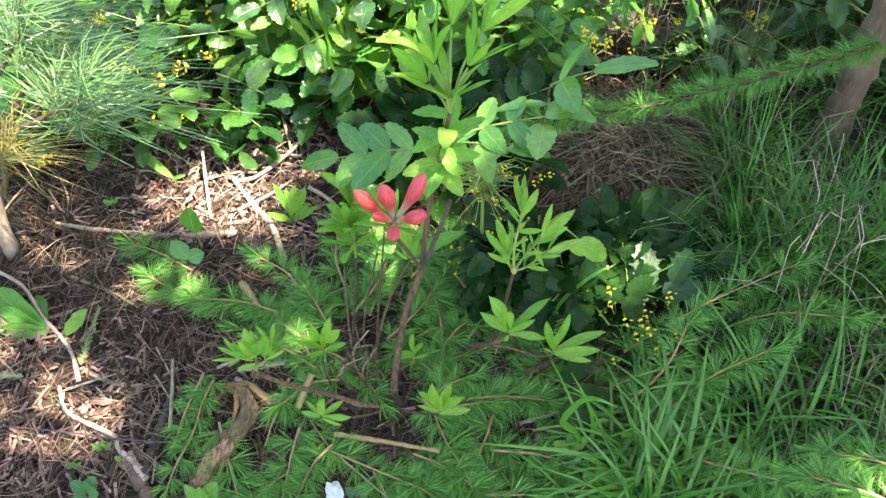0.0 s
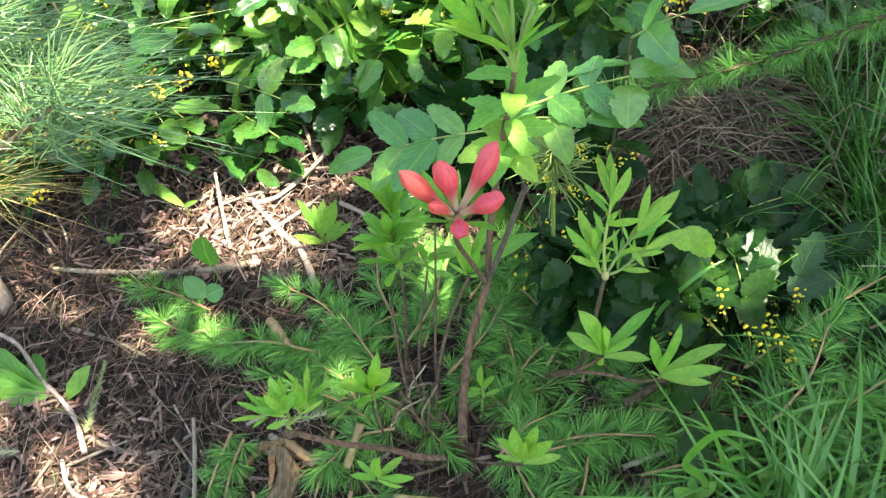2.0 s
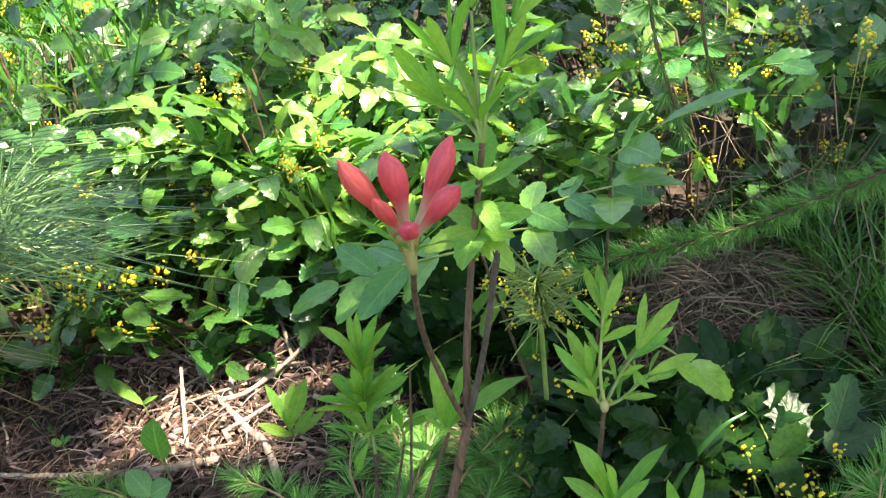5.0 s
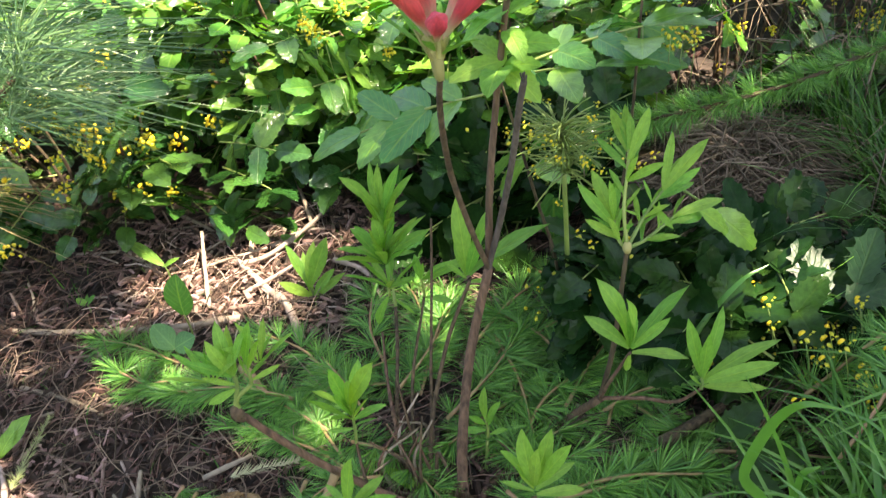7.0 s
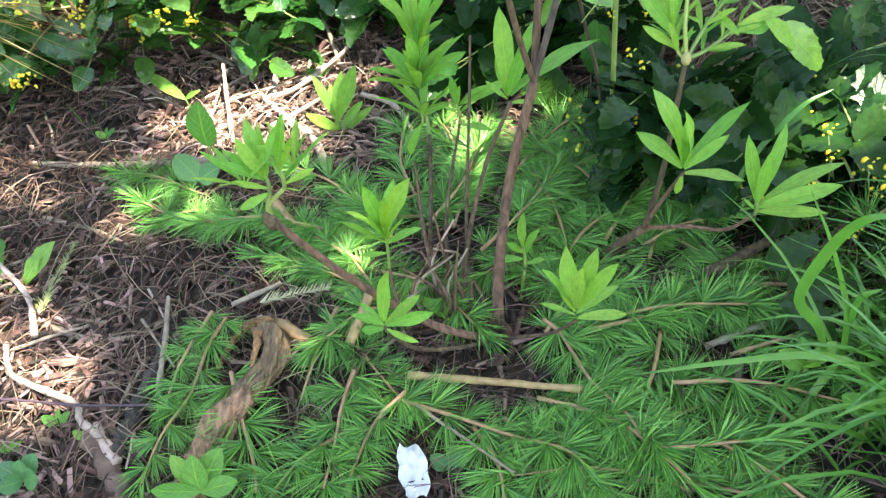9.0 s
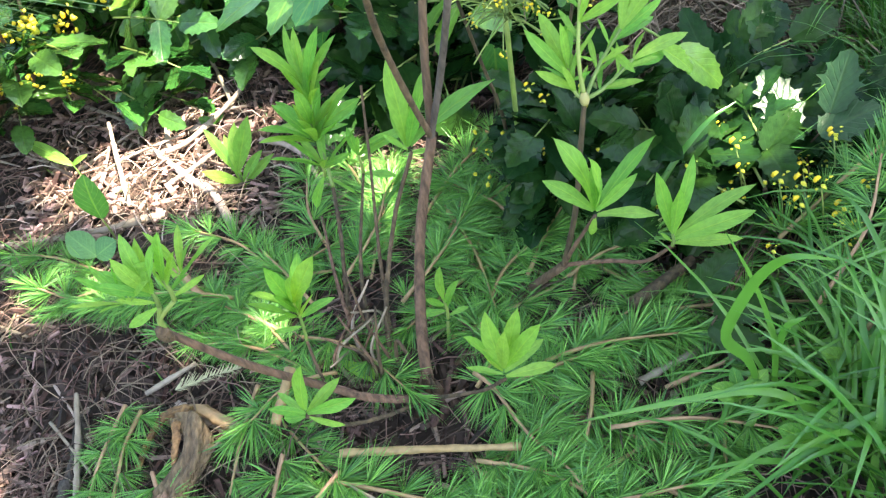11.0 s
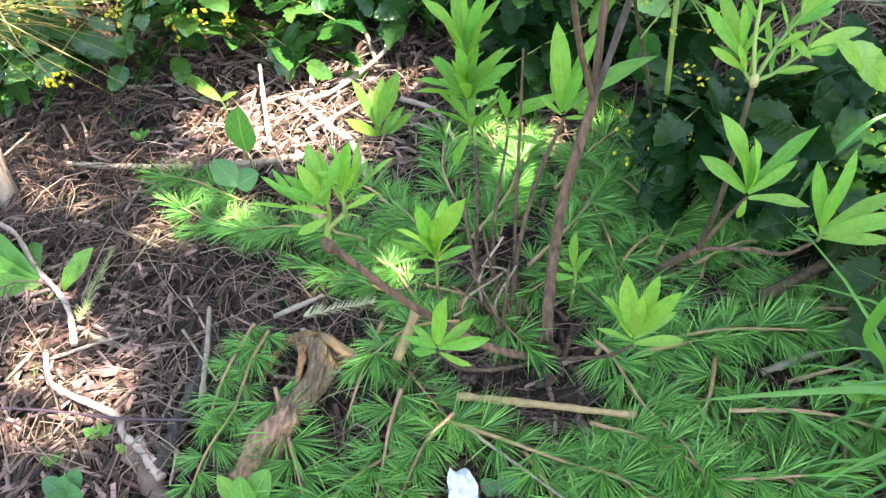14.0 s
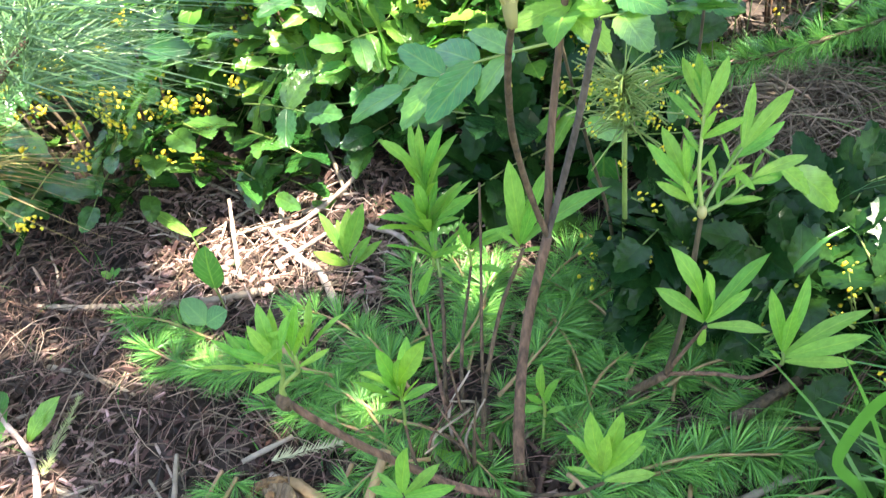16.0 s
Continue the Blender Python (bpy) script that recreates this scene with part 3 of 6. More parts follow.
# ---- the rotten chunk of wood ----
def build_log():
    def shell(points, r0, r1, sides=16, seed=0, mat=M_ROT):
        line = smooth_line(points, 9)
        verts, faces = [], []
        for i, q in enumerate(line):
            t = i / (len(line) - 1)
            d = (line[min(i + 1, len(line) - 1)] - line[max(i - 1, 0)]).normalized()
            s = d.cross(Vector((0, 0, 1))).normalized()
            u = s.cross(d)
            r = r0 + (r1 - r0) * t
            z0 = height(q.x, q.y)
            for k in range(sides):
                a = 2 * math.pi * k / sides
                n1 = noise.noise(Vector((math.cos(a) * 1.4 + seed, math.sin(a) * 1.4, t * 3)))
                n2 = noise.noise(Vector((math.cos(a) * 5, math.sin(a) * 5 + seed, t * 7)))
                n3 = noise.noise(Vector((k * 3.1, seed, t * 2)))
                rr = r * (1 + 0.55 * n1 + 0.5 * n2 + 0.4 * n3)
                verts.append(Vector((q.x, q.y, z0 + q.z)) + s * (rr * math.cos(a)) + u * (rr * math.sin(a) * 0.75))
        for i in range(len(line) - 1):
            for k in range(sides):
                a, b_ = i * sides + k, i * sides + (k + 1) % sides
                faces.append((a, b_, b_ + sides, a + sides))
        faces += [tuple(range(sides))[::-1], tuple(range(len(verts) - sides, len(verts)))]
        return mesh("wood", verts, faces, mat)

    ob = thing("rotten_wood", on_bed(-0.33, 0.55), "orange brown rotten hollow chunk of wood", "wood")
    o = Matrix.Translation(-ob.location)
    part("slab", shell([(-0.318, 0.598, 0.014), (-0.296, 0.580, 0.026), (-0.283, 0.556, 0.030), (-0.290, 0.530, 0.028), (-0.313, 0.498, 0.024), (-0.335, 0.462, 0.014), (-0.348, 0.435, 0.006)], 0.007, 0.016, 26), ob, o)
    part("rim", shell([(-0.292, 0.588, 0.030), (-0.301, 0.592, 0.030), (-0.316, 0.590, 0.026), (-0.332, 0.578, 0.016), (-0.342, 0.560, 0.008)], 0.0048, 0.0022, 14, 4, M_AMBER), ob, o, "amber crumbling rim of the hollow")
    part("inner_edge", shell([(-0.300, 0.575, 0.036), (-0.297, 0.558, 0.037), (-0.300, 0.540, 0.030)], 0.0045, 0.002, 12, 9, M_AMBER), ob, o, "amber inner edge of the hollow")
    part("lower_lump", shell([(-0.300, 0.512, 0.030), (-0.318, 0.488, 0.034), (-0.333, 0.462, 0.024)], 0.010, 0.012, 18, 12), ob, o)
    part("splinter", shell([(-0.300, 0.603, 0.016), (-0.284, 0.592, 0.022), (-0.262, 0.576, 0.016)], 0.0036, 0.0052, 10, 7, M_TAN), ob, o, "pale split end")


build_log()

# ---- the azalea ----
AZ = [leaf("leaf", M_AZALEA, 0.225 + 0.014 * k, "obovate", 9, 0.32 - 0.05 * k, 0.02 + 0.11 * k, 0.16, 0, k) for k in range(6)]
SLIM = [leaf("leaf", M_AZALEA, 0.185 + 0.016 * k, "obovate", 9, 0.35 - 0.06 * k, 0.04 + 0.14 * k, 0.13, 0, 20 + k) for k in range(4)]
BROAD = [leaf("leaf", M_AZALEA, 0.38 + 0.05 * k, "holly", 24, 0.2, 0.3 + 0.2 * k, 0.12, 0.08, 30 + k) for k in range(3)]


def whorl(parent, origin, p, axis, count, size, open_=1.0, seed=0, turn=0.0, inner=0, meshes=AZ):
    """A rosette of leaves at p round axis; open_ is the angle from the axis of the outer leaves."""
    rg = random.Random(seed)
    ax = Vector(axis).normalized()
    u = ax.orthogonal().normalized()
    v = ax.cross(u)
    o = Vector(p) - Vector(origin)
    for k in range(count + inner):
        deep = k >= count
        a = turn + 2.399 * k + rg.uniform(-0.25, 0.25)
        s = (open_ * 0.45 if deep else open_) * rg.uniform(0.65, 1.25)
        d = ax * math.cos(s) + (u * math.cos(a) + v * math.sin(a)) * math.sin(s)
        L = size * (0.7 if deep else 1.0) * rg.uniform(0.66, 1.14) * (0.75 if k == count - 1 else 1)
        part("leaf", meshes[rg.randrange(len(meshes))], parent, aim(o + d * 0.003 + ax * (0.004 if deep else 0), d, ax, L, rg.uniform(-0.3, 0.3)))


def leaf_fan(parent, origin, p, leaves, meshes=AZ, seed=0, stalk=0.0):
    """Leaves that spring from a short stalk at p, each given by the way from p to its tip; the highest sit at the stalk's end."""
    rg = random.Random(seed)
    o = Vector(p) - Vector(origin)
    high = max(d[2] for d in leaves)
    if stalk > 0.01:
        part("shoot", tube("shoot", [o, o + Vector((0.001, 0, stalk * 0.5)), o + Vector((0, 0.001, stalk))], 0.0016, 0.0011, M_STALK, 6, 0.03, 3), parent)
    for d in leaves:
        base = Vector((0, 0, stalk * max(0.0, d[2] / high) ** 0.8))
        v = Vector(d) - base
        up = (-v.x * 6 + rg.uniform(-0.3, 0.3), rg.uniform(-1.3, -0.2), 1)
        part("leaf", meshes[rg.randrange(len(meshes))], parent, aim(o + base + v * 0.03, v, up, v.length * 0.98, rg.uniform(-0.45, 0.45)))


def build_azalea():
    B = Vector((-0.100, 0.570, height(-0.1, 0.57)))
    shrub = thing("azalea", B, "young azalea shrub with coral red buds and fresh green leaves", "shrub")

    def stem(points, r0, r1, name="stem", mat=M_BARK, seed=1):
        k = 0.8 if name == "stem" and r0 < 0.0031 else 1.0
        return part(name, tube(name, [Vector(q) - B for q in points], r0 * k, r1 * k, mat, 9, 0.045, 8, seed), shrub)

    def fan(p, leaves, meshes=AZ, stalk=0.006):
        leaf_fan(shrub, B, p, leaves, meshes, int(abs(p[0]) * 9999), stalk)

    z0 = B.z
    fork = (-0.052, 0.645, 0.25)
    stem([(-0.100, 0.570, z0 - 0.01), (-0.094, 0.594, 0.10), (-0.078, 0.63, 0.17), fork], 0.0052, 0.0036)
    fl = (-0.0605, 0.523, 0.463)
    stem([fork, (-0.061, 0.628, 0.30), (-0.067, 0.598, 0.36), (-0.0665, 0.566, 0.406), (-0.064, 0.541, 0.44), fl], 0.0030, 0.0022)
    top = (-0.011, 0.662, 0.478)
    stem([fork, (-0.043, 0.652, 0.32), (-0.028, 0.658, 0.40), top], 0.0032, 0.0022)
    stem([(-0.054, 0.645, 0.245), (-0.037, 0.64, 0.30), (-0.024, 0.62, 0.36), (-0.017, 0.60, 0.405), (-0.013, 0.592, 0.425)], 0.0026, 0.0022, "dead_stem", M_CHAR)
    for k in range(4):
        a = 1.7 * k
        stem([(-0.013, 0.592, 0.422), (-0.013 + 0.002 * math.cos(a), 0.592 + 0.002 * math.sin(a), 0.429 + 0.001 * k)], 0.0011, 0.0005, "frayed_end", M_CHAR, k)
    # knotty base: old split stubs round the main stem
    for k in range(11):
        a, q = k * 0.9, rnd.uniform(0.008, 0.018)
        x, y = -0.1 + q * math.cos(a), 0.57 + q * math.sin(a)
        stem([(x, y, height(x, y) - 0.008), (-0.1 + q * 0.75 * math.cos(a + 0.3), 0.57 + q * 0.75 * math.sin(a + 0.3), z0 + rnd.uniform(0.008, 0.02)),
              (-0.1 + q * 0.6 * math.cos(a), 0.57 + q * 0.6 * math.sin(a), z0 + rnd.uniform(0.014, 0.034))], rnd.uniform(0.003, 0.006), 0.0008, "root_stub", seed=k)

    # low branch towards the mulch
    bl = (-0.226, 0.507, 0.252)
    stem([(-0.105, 0.568, z0 + 0.012), (-0.14, 0.558, 0.085), (-0.17, 0.555, 0.115), (-0.197, 0.532, 0.175), (-0.216, 0.515, 0.225), bl], 0.0036, 0.0024)
    part("bud_scale", lathe("bud_scale", M_BARK, [(0, 0.002), (0.004, 0.0042), (0.010, 0.0045), (0.015, 0.002)], 8), shrub, aim(Vector(bl) - Vector((0, 0, 0.006)) - B, (-0.2, -0.2, 1), (0, 1, 0)))
    stem([(-0.102, 0.569, z0 + 0.01), (-0.13, 0.55, 0.07), (-0.162, 0.535, 0.09), (-0.175, 0.512, 0.14)], 0.0024, 0.0018)
    for q in ((-0.222, 0.507, 0.275), (-0.212, 0.507, 0.277)):
        stem([bl, (bl[0], bl[1], bl[2] + 0.012), q], 0.0019, 0.0014, "shoot", M_STALK)
    fan((-0.222, 0.507, 0.275), ((-0.023, -0.006, 0.031), (-0.022, 0.005, 0.031), (-0.004, 0.007, 0.049), (0.001, 0.013, 0.042), (0.02, -0.011, 0.055), (-0.023, -0.005, -0.009), (0.006, -0.007, 0.033), (-0.007, -0.007, 0.043), (-0.023, 0.004, 0.008)), stalk=0.014)
    fan((-0.212, 0.507, 0.277), ((0.018, -0.015, 0.062), (0.005, 0.007, 0.043), (0.013, 0.003, 0.017), (0.02, 0.008, 0.007), (0.01, -0.002, -0.002), (0.017, -0.007, 0.041), (-0.004, 0.004, 0.023), (0.019, 0.004, 0.022)), SLIM, stalk=0.016)
    whorl(shrub, B, (bl[0] - 0.01, bl[1], bl[2] + 0.03), (-0.2, -0.1, 1), 5, 0.036, 0.8, 41, 0.3, 2, SLIM)
    whorl(shrub, B, (bl[0] + 0.02, bl[1] + 0.01, bl[2] + 0.032), (0.3, 0.1, 1), 5, 0.036, 0.7, 42, 0.9, 2, SLIM)
    # small rosettes near the ground
    fan((-0.175, 0.512, 0.14), ((-0.018, -0.006, 0.024), (-0.017, 0.014, 0.015), (0.013, -0.017, 0.067), (0.028, 0.008, 0.023), (0.04, -0.014, 0.026), (0.023, -0.007, -0.013), (-0.024, 0.009, -0.011)))
    wI = (-0.183, 0.603, 0.115)
    stem([(-0.17, 0.57, 0.052), (-0.18, 0.59, 0.085), wI], 0.002, 0.0015)
    stem([wI, (-0.180, 0.603, 0.135)], 0.0014, 0.0012, "shoot", M_STALK)
    fan((-0.181, 0.603, 0.129), ((-0.019, -0.007, 0.061), (-0.002, -0.017, 0.084), (0.016, 0.008, 0.068), (0.032, -0.023, 0.091), (0.029, 0.001, 0.029), (-0.023, -0.002, 0.005), (0.006, -0.017, 0.071), (0.021, 0.0, 0.013), (-0.003, -0.013, 0.053)), stalk=0.03)
    whorl(shrub, B, (-0.180, 0.603, 0.142), (0, -0.1, 1), 6, 0.044, 0.62, 7, 1.5, 2, SLIM + AZ[:3])
    wG = (-0.037, 0.524, 0.119)
    stem([(-0.096, 0.567, z0 + 0.012), (-0.08, 0.552, 0.075), (-0.055, 0.54, 0.09), wG], 0.0022, 0.0016)
    fan((-0.037, 0.524, 0.122), ((-0.018, 0.003, 0.05), (-0.006, -0.003, 0.068), (0.017, 0.004, 0.062), (0.029, -0.012, 0.062), (0.031, 0.01, 0.023), (0.04, 0.009, -0.009), (-0.025, 0.003, 0.015), (0.004, -0.011, 0.057), (-0.011, 0.001, 0.034)), stalk=0.01)
    wH = (-0.073, 0.618, 0.085)
    stem([(-0.078, 0.617, 0.05), wH], 0.0016, 0.0014, "shoot", M_STALK)
    fan((-0.072, 0.62, 0.087), ((0.0, -0.001, 0.057), (0.013, -0.004, 0.045), (-0.023, -0.007, 0.02), (0.019, 0.006, 0.004), (-0.012, -0.011, 0.039), (0.007, 0.0, 0.026)), stalk=0.022)
    part("leaf", AZ[1], shrub, aim(Vector((-0.125, 0.585, 0.055)) - B, (-0.8, 0.5, 0.35), (0.2, -0.3, 1), 0.055))
    # right-hand branch with three rosettes
    r0 = (-0.01, 0.655, 0.055)
    rf = (0.028, 0.625, 0.115)
    wB, wC, wA = (0.048, 0.588, 0.196), (0.102, 0.585, 0.153), (0.055, 0.630, 0.264)
    stem([(-0.092, 0.576, z0 + 0.005), (-0.05, 0.62, 0.055), r0, rf], 0.0042, 0.0036)
    stem([rf, (0.04, 0.622, 0.17), (0.048, 0.626, 0.22), wA], 0.0030, 0.0023)
    stem([rf, (0.034, 0.607, 0.15), wB], 0.0024, 0.0016)
    stem([rf, (0.06, 0.61, 0.125), (0.085, 0.597, 0.13), wC], 0.0024, 0.0016)
    fan((0.048, 0.588, 0.196), ((-0.012, -0.002, 0.075), (-0.029, 0.002, 0.04), (0.047, 0.021, 0.045), (0.03, -0.001, 0.03), (0.047, 0.0, -0.008), (-0.004, 0.001, -0.023), (0.007, -0.012, 0.059), (0.004, 0.0, 0.042)), AZ[1:])
    fan((0.102, 0.585, 0.153), ((-0.011, -0.001, 0.071), (0.018, 0.009, 0.071), (0.06, 0.009, 0.042), (0.052, -0.016, 0.034), (0.044, -0.019, 0.013), (-0.01, -0.002, 0.018), (0.002, -0.008, 0.061), (0.037, 0.01, 0.025), (0.012, 0.007, 0.042)), SLIM + AZ[:2], stalk=0.012)

    def leafy(o, points, leaves):
        """A green side shoot and its leaves, each given by its place along the shoot and its tip."""
        o = Vector(o)
        line = smooth_line([o] + [o + Vector(q) for q in points], 6)
        stem([o] + [o + Vector(q) for q in points], 0.0017, 0.0010, "shoot", M_STALK)
        for k, (t, x, y, z) in enumerate(leaves):
            q = line[min(len(line) - 1, int(t * (len(line) - 1)))]
            v = o + Vector((x, y, z)) - q
            part("leaf", (SLIM + AZ[:3])[(3 * k + len(leaves)) % 7], shrub, aim(q - B, v, (-v.x * 5, -0.9, 0.7), v.length, 0.4 * math.sin(5.0 * k)))
        # small leaves between the large ones
        for k in range(7):
            q = line[int((0.35 + 0.65 * k / 6) * (len(line) - 1))]
            v = (line[-1] - line[0]).normalized() + Vector((math.cos(2.4 * k), math.sin(2.4 * k), 0.1)) * 0.85
            part("leaf", SLIM[k % 4], shrub, aim(q - B, v, (-v.x, -0.8, 1), 0.022 + 0.003 * (k % 4), 0.4 * math.sin(5.0 * k)))

    leafy(wA, ((-0.005, 0.005, 0.004), (-0.007, 0.015, 0.017),), ((0.95, -0.019, 0.035, 0.053), (0.90, -0.033, 0.015, 0.052), (0.60, -0.030, 0.005, 0.027), (1.00, -0.009, 0.010, 0.054), (1.00, -0.001, 0.030, 0.048), (0.80, 0.006, 0.000, 0.021)))
    leafy(wA, ((0.000, 0.010, 0.028), (0.006, 0.025, 0.054), (0.009, 0.035, 0.065),), ((0.70, -0.013, 0.050, 0.072), (0.95, 0.002, 0.070, 0.085), (0.95, 0.013, 0.070, 0.087), (0.98, 0.015, 0.050, 0.089), (0.80, 0.026, 0.035, 0.097), (0.60, 0.027, 0.000, 0.070), (0.50, -0.006, 0.030, 0.040), (0.35, 0.012, 0.010, 0.021)))
    leafy(wA, ((0.014, 0.010, 0.018), (0.030, 0.015, 0.038),), ((1.00, 0.042, 0.035, 0.076), (1.00, 0.056, 0.040, 0.059), (1.00, 0.067, 0.030, 0.071), (0.95, 0.061, 0.020, 0.051), (0.80, 0.032, -0.010, 0.019), (0.50, 0.021, 0.030, 0.016), (0.85, 0.060, 0.040, 0.027)))
    leafy(wA, ((0.014, 0.002, 0.004), (0.038, 0.015, 0.013),), ((0.50, 0.030, -0.005, 0.007), (1.00, 0.060, 0.030, 0.015), (1.00, 0.084, 0.030, 0.019), (0.95, 0.073, 0.045, -0.005)))
    part("leaf", BROAD[0], shrub, aim(Vector((0.118, 0.667, 0.267)) - B, (0.047, 0.008, -0.046), (0.5, -0.7, 0.8), 0.043), "broad toothed leaf")
    part("bud_scale", lathe("bud_scale", M_SCALE, [(0, 0.0026), (0.003, 0.0036), (0.006, 0.0034), (0.009, 0.002)], 8), shrub, aim(Vector(wA) - Vector((0, 0, 0.004)) - B, (0, 0, 1), (0, 1, 0)))
    # upright shoots behind the main stem
    e0 = Vector((-0.147, 0.607, height(-0.147, 0.607)))
    stem([e0, (-0.154, 0.65, 0.085), (-0.150, 0.71, 0.125), (-0.149, 0.742, 0.15)], 0.003, 0.002)
    stem([(-0.149, 0.742, 0.15), (-0.15, 0.765, 0.185), (-0.151, 0.79, 0.22)], 0.0018, 0.0013, "shoot", M_STALK)
    fan((-0.152, 0.79, 0.217), ((-0.022, -0.012, 0.065), (-0.007, 0.012, 0.061), (0.004, 0.008, 0.06), (0.025, -0.008, 0.064), (0.036, 0.0, 0.051), (-0.006, -0.001, 0.033), (0.026, 0.003, 0.021), (0.012, 0.007, 0.043)), SLIM, stalk=0.008)
    fan((-0.153, 0.765, 0.189), ((-0.026, 0.016, 0.035), (-0.029, 0.011, 0.015), (0.001, -0.014, 0.054), (0.016, -0.014, 0.054), (0.036, 0.014, 0.036), (0.046, 0.009, 0.024), (0.03, 0.004, 0.007), (-0.022, -0.003, 0.009), (0.004, 0.002, 0.03), (0.023, 0.003, 0.035)), stalk=0.014)
    fan((-0.154, 0.75, 0.158), ((0.028, -0.006, 0.022), (-0.018, 0.001, 0.024), (0.023, -0.003, -0.025), (-0.024, 0.003, -0.039), (0.015, 0.002, 0.012)), SLIM, stalk=0.012)
    whorl(shrub, B, (-0.153, 0.762, 0.186), (0.0, -0.1, 1), 9, 0.060, 0.75, 14, 0.7, 3, SLIM + AZ[:3])
    whorl(shrub, B, (-0.152, 0.752, 0.165), (0.05, -0.2, 1), 6, 0.050, 0.85, 15, 1.9, 0, SLIM + AZ[:2])
    whorl(shrub, B, (-0.151, 0.782, 0.21), (0.0, -0.1, 1), 6, 0.062, 0.5, 16, 1.1, 2, SLIM + AZ[:2])
    stem([(-0.14, 0.607, 0.052), (-0.137, 0.67, 0.11), (-0.120, 0.745, 0.156)], 0.0026, 0.0016)
    fan((-0.12, 0.745, 0.155), ((-0.001, -0.009, 0.052), (0.006, -0.011, 0.047), (0.033, -0.004, 0.047), (0.05, -0.015, 0.049), (0.029, -0.009, 0.0), (-0.011, -0.002, 0.023), (0.016, 0.009, 0.021)), stalk=0.022)
    wD = (-0.071, 0.69, 0.208)
    stem([(-0.128, 0.60, 0.052), (-0.120, 0.635, 0.10), (-0.098, 0.675, 0.155), wD], 0.003, 0.002)
    fan((-0.073, 0.69, 0.207), ((0.001, 0.005, 0.08), (0.029, 0.01, 0.07), (0.072, 0.013, 0.05), (-0.017, 0.006, 0.019), (0.019, 0.002, -0.002), (-0.006, 0.01, 0.04), (0.016, -0.011, 0.053)), stalk=0.008)
    stem([(-0.125, 0.61, 0.05), (-0.118, 0.66, 0.12), (-0.106, 0.715, 0.20), (-0.100, 0.74, 0.245)], 0.0018, 0.001, "bare_twig", M_BARK)
    stem([(-0.145, 0.605, 0.05), (-0.158, 0.66, 0.10), (-0.165, 0.73, 0.13)], 0.0022, 0.0012, "bare_twig")
    stem([(-0.122, 0.596, 0.05), (-0.116, 0.605, 0.09), (-0.104, 0.59, 0.06)], 0.002, 0.0014, "bare_twig", M_BARK)
    for k in range(14):
        x, y = -0.142 + rnd.uniform(-0.025, 0.03), 0.61 + rnd.uniform(-0.02, 0.025)
        z1 = 0.055 + rnd.uniform(0.02, 0.09)
        stem([(x, y, height(x, y) - 0.004), (x + rnd.uniform(-.02, .02), y + rnd.uniform(-.01, .02), (z1 + 0.05) / 2), (x + rnd.uniform(-.03, .03), y + rnd.uniform(-.01, .03), z1)], 0.0020, 0.0008, "bare_twig", M_STICK if k % 3 == 0 else M_BARK, k)
    # back-left low shoot
    sp = (-0.262, 0.868, 0.058)
    stem([(-0.205, 0.765, 0.062), (-0.230, 0.805, 0.064), (-0.25, 0.845, 0.066), sp], 0.0024, 0.0016)
    fan((-0.262, 0.868, 0.058), ((-0.02, 0.021, 0.087), (-0.004, 0.02, 0.075), (0.013, -0.001, 0.095), (0.033, -0.017, 0.108), (-0.024, -0.02, 0.062), (0.04, 0.008, 0.049), (0.028, -0.001, 0.061), (-0.003, 0.01, 0.048)), SLIM + AZ, stalk=0.04)
    # leafy head of the tall stem
    T = Vector(top)
    for k, (dx, dy, dz, c, s) in enumerate(((0.0, 0.005, 0.012, 6, 1.1), (-0.012, 0.012, 0.05, 6, 0.8), (0.018, 0.012, 0.045, 6, 0.8), (0.004, 0.02, 0.085, 7, 0.6), (0.03, 0.03, 0.07, 5, 0.7), (-0.02, 0.02, 0.02, 5, 0.9))):
        q = T + Vector((dx, dy, dz))
        stem([T, T + Vector((dx * 0.4, dy * 0.4, dz * 0.6)), q], 0.0016, 0.0011, "shoot", M_STALK, k)
        whorl(shrub, B, q, (dx * 2, dy * 2, 0.05), c + 2, 0.058, s * 0.8, 60 + k, k * 0.8, 1, SLIM)
    for k in range(15):
        a, z = k * 2.2, rnd.uniform(-0.07, 0.035)
        t = z / (T.z - 0.25)
        q = T + Vector(((T.x + 0.052) * t, (T.y - 0.645) * t, z))
        d = Vector((math.cos(a), math.sin(a), rnd.uniform(-0.5, 0.7)))
        part("leaf", BROAD[k % 3], shrub, aim(q - B, d, (rnd.uniform(-0.5, 0.5), -d.y * 0.3 - rnd.uniform(0.0, 0.7), 1), rnd.uniform(0.030, 0.047), rnd.uniform(-0.5, 0.5)), "broad toothed leaf")
    # the truss of coral buds
    F = Vector(fl)
    part("bud_scale", lathe("bud_scale", M_SCALE, [(0, 0.0022), (0.006, 0.0030), (0.013, 0.0034), (0.019, 0.0026)], 10, 0, 0.2), shrub, aim(F - B - Vector((0, 0, 0.002)), (0, -0.1, 1), (0, 1, 0)), "yellow green bud scales")
    bract = leaf("bract", M_SCALE, 0.5, "obovate", 7, 0.4, -0.3, 0.05, 0, 5)
    for k in range(9):
        a = 2.4 * k
        d = Vector((math.cos(a) * 0.55, math.sin(a) * 0.55, 1))
        part("bract", bract, shrub, aim(F - B + Vector((0, 0, 0.004)), d, (-d.x, -d.y, 0.3), rnd.uniform(0.018, 0.026)), "pale papery bract")
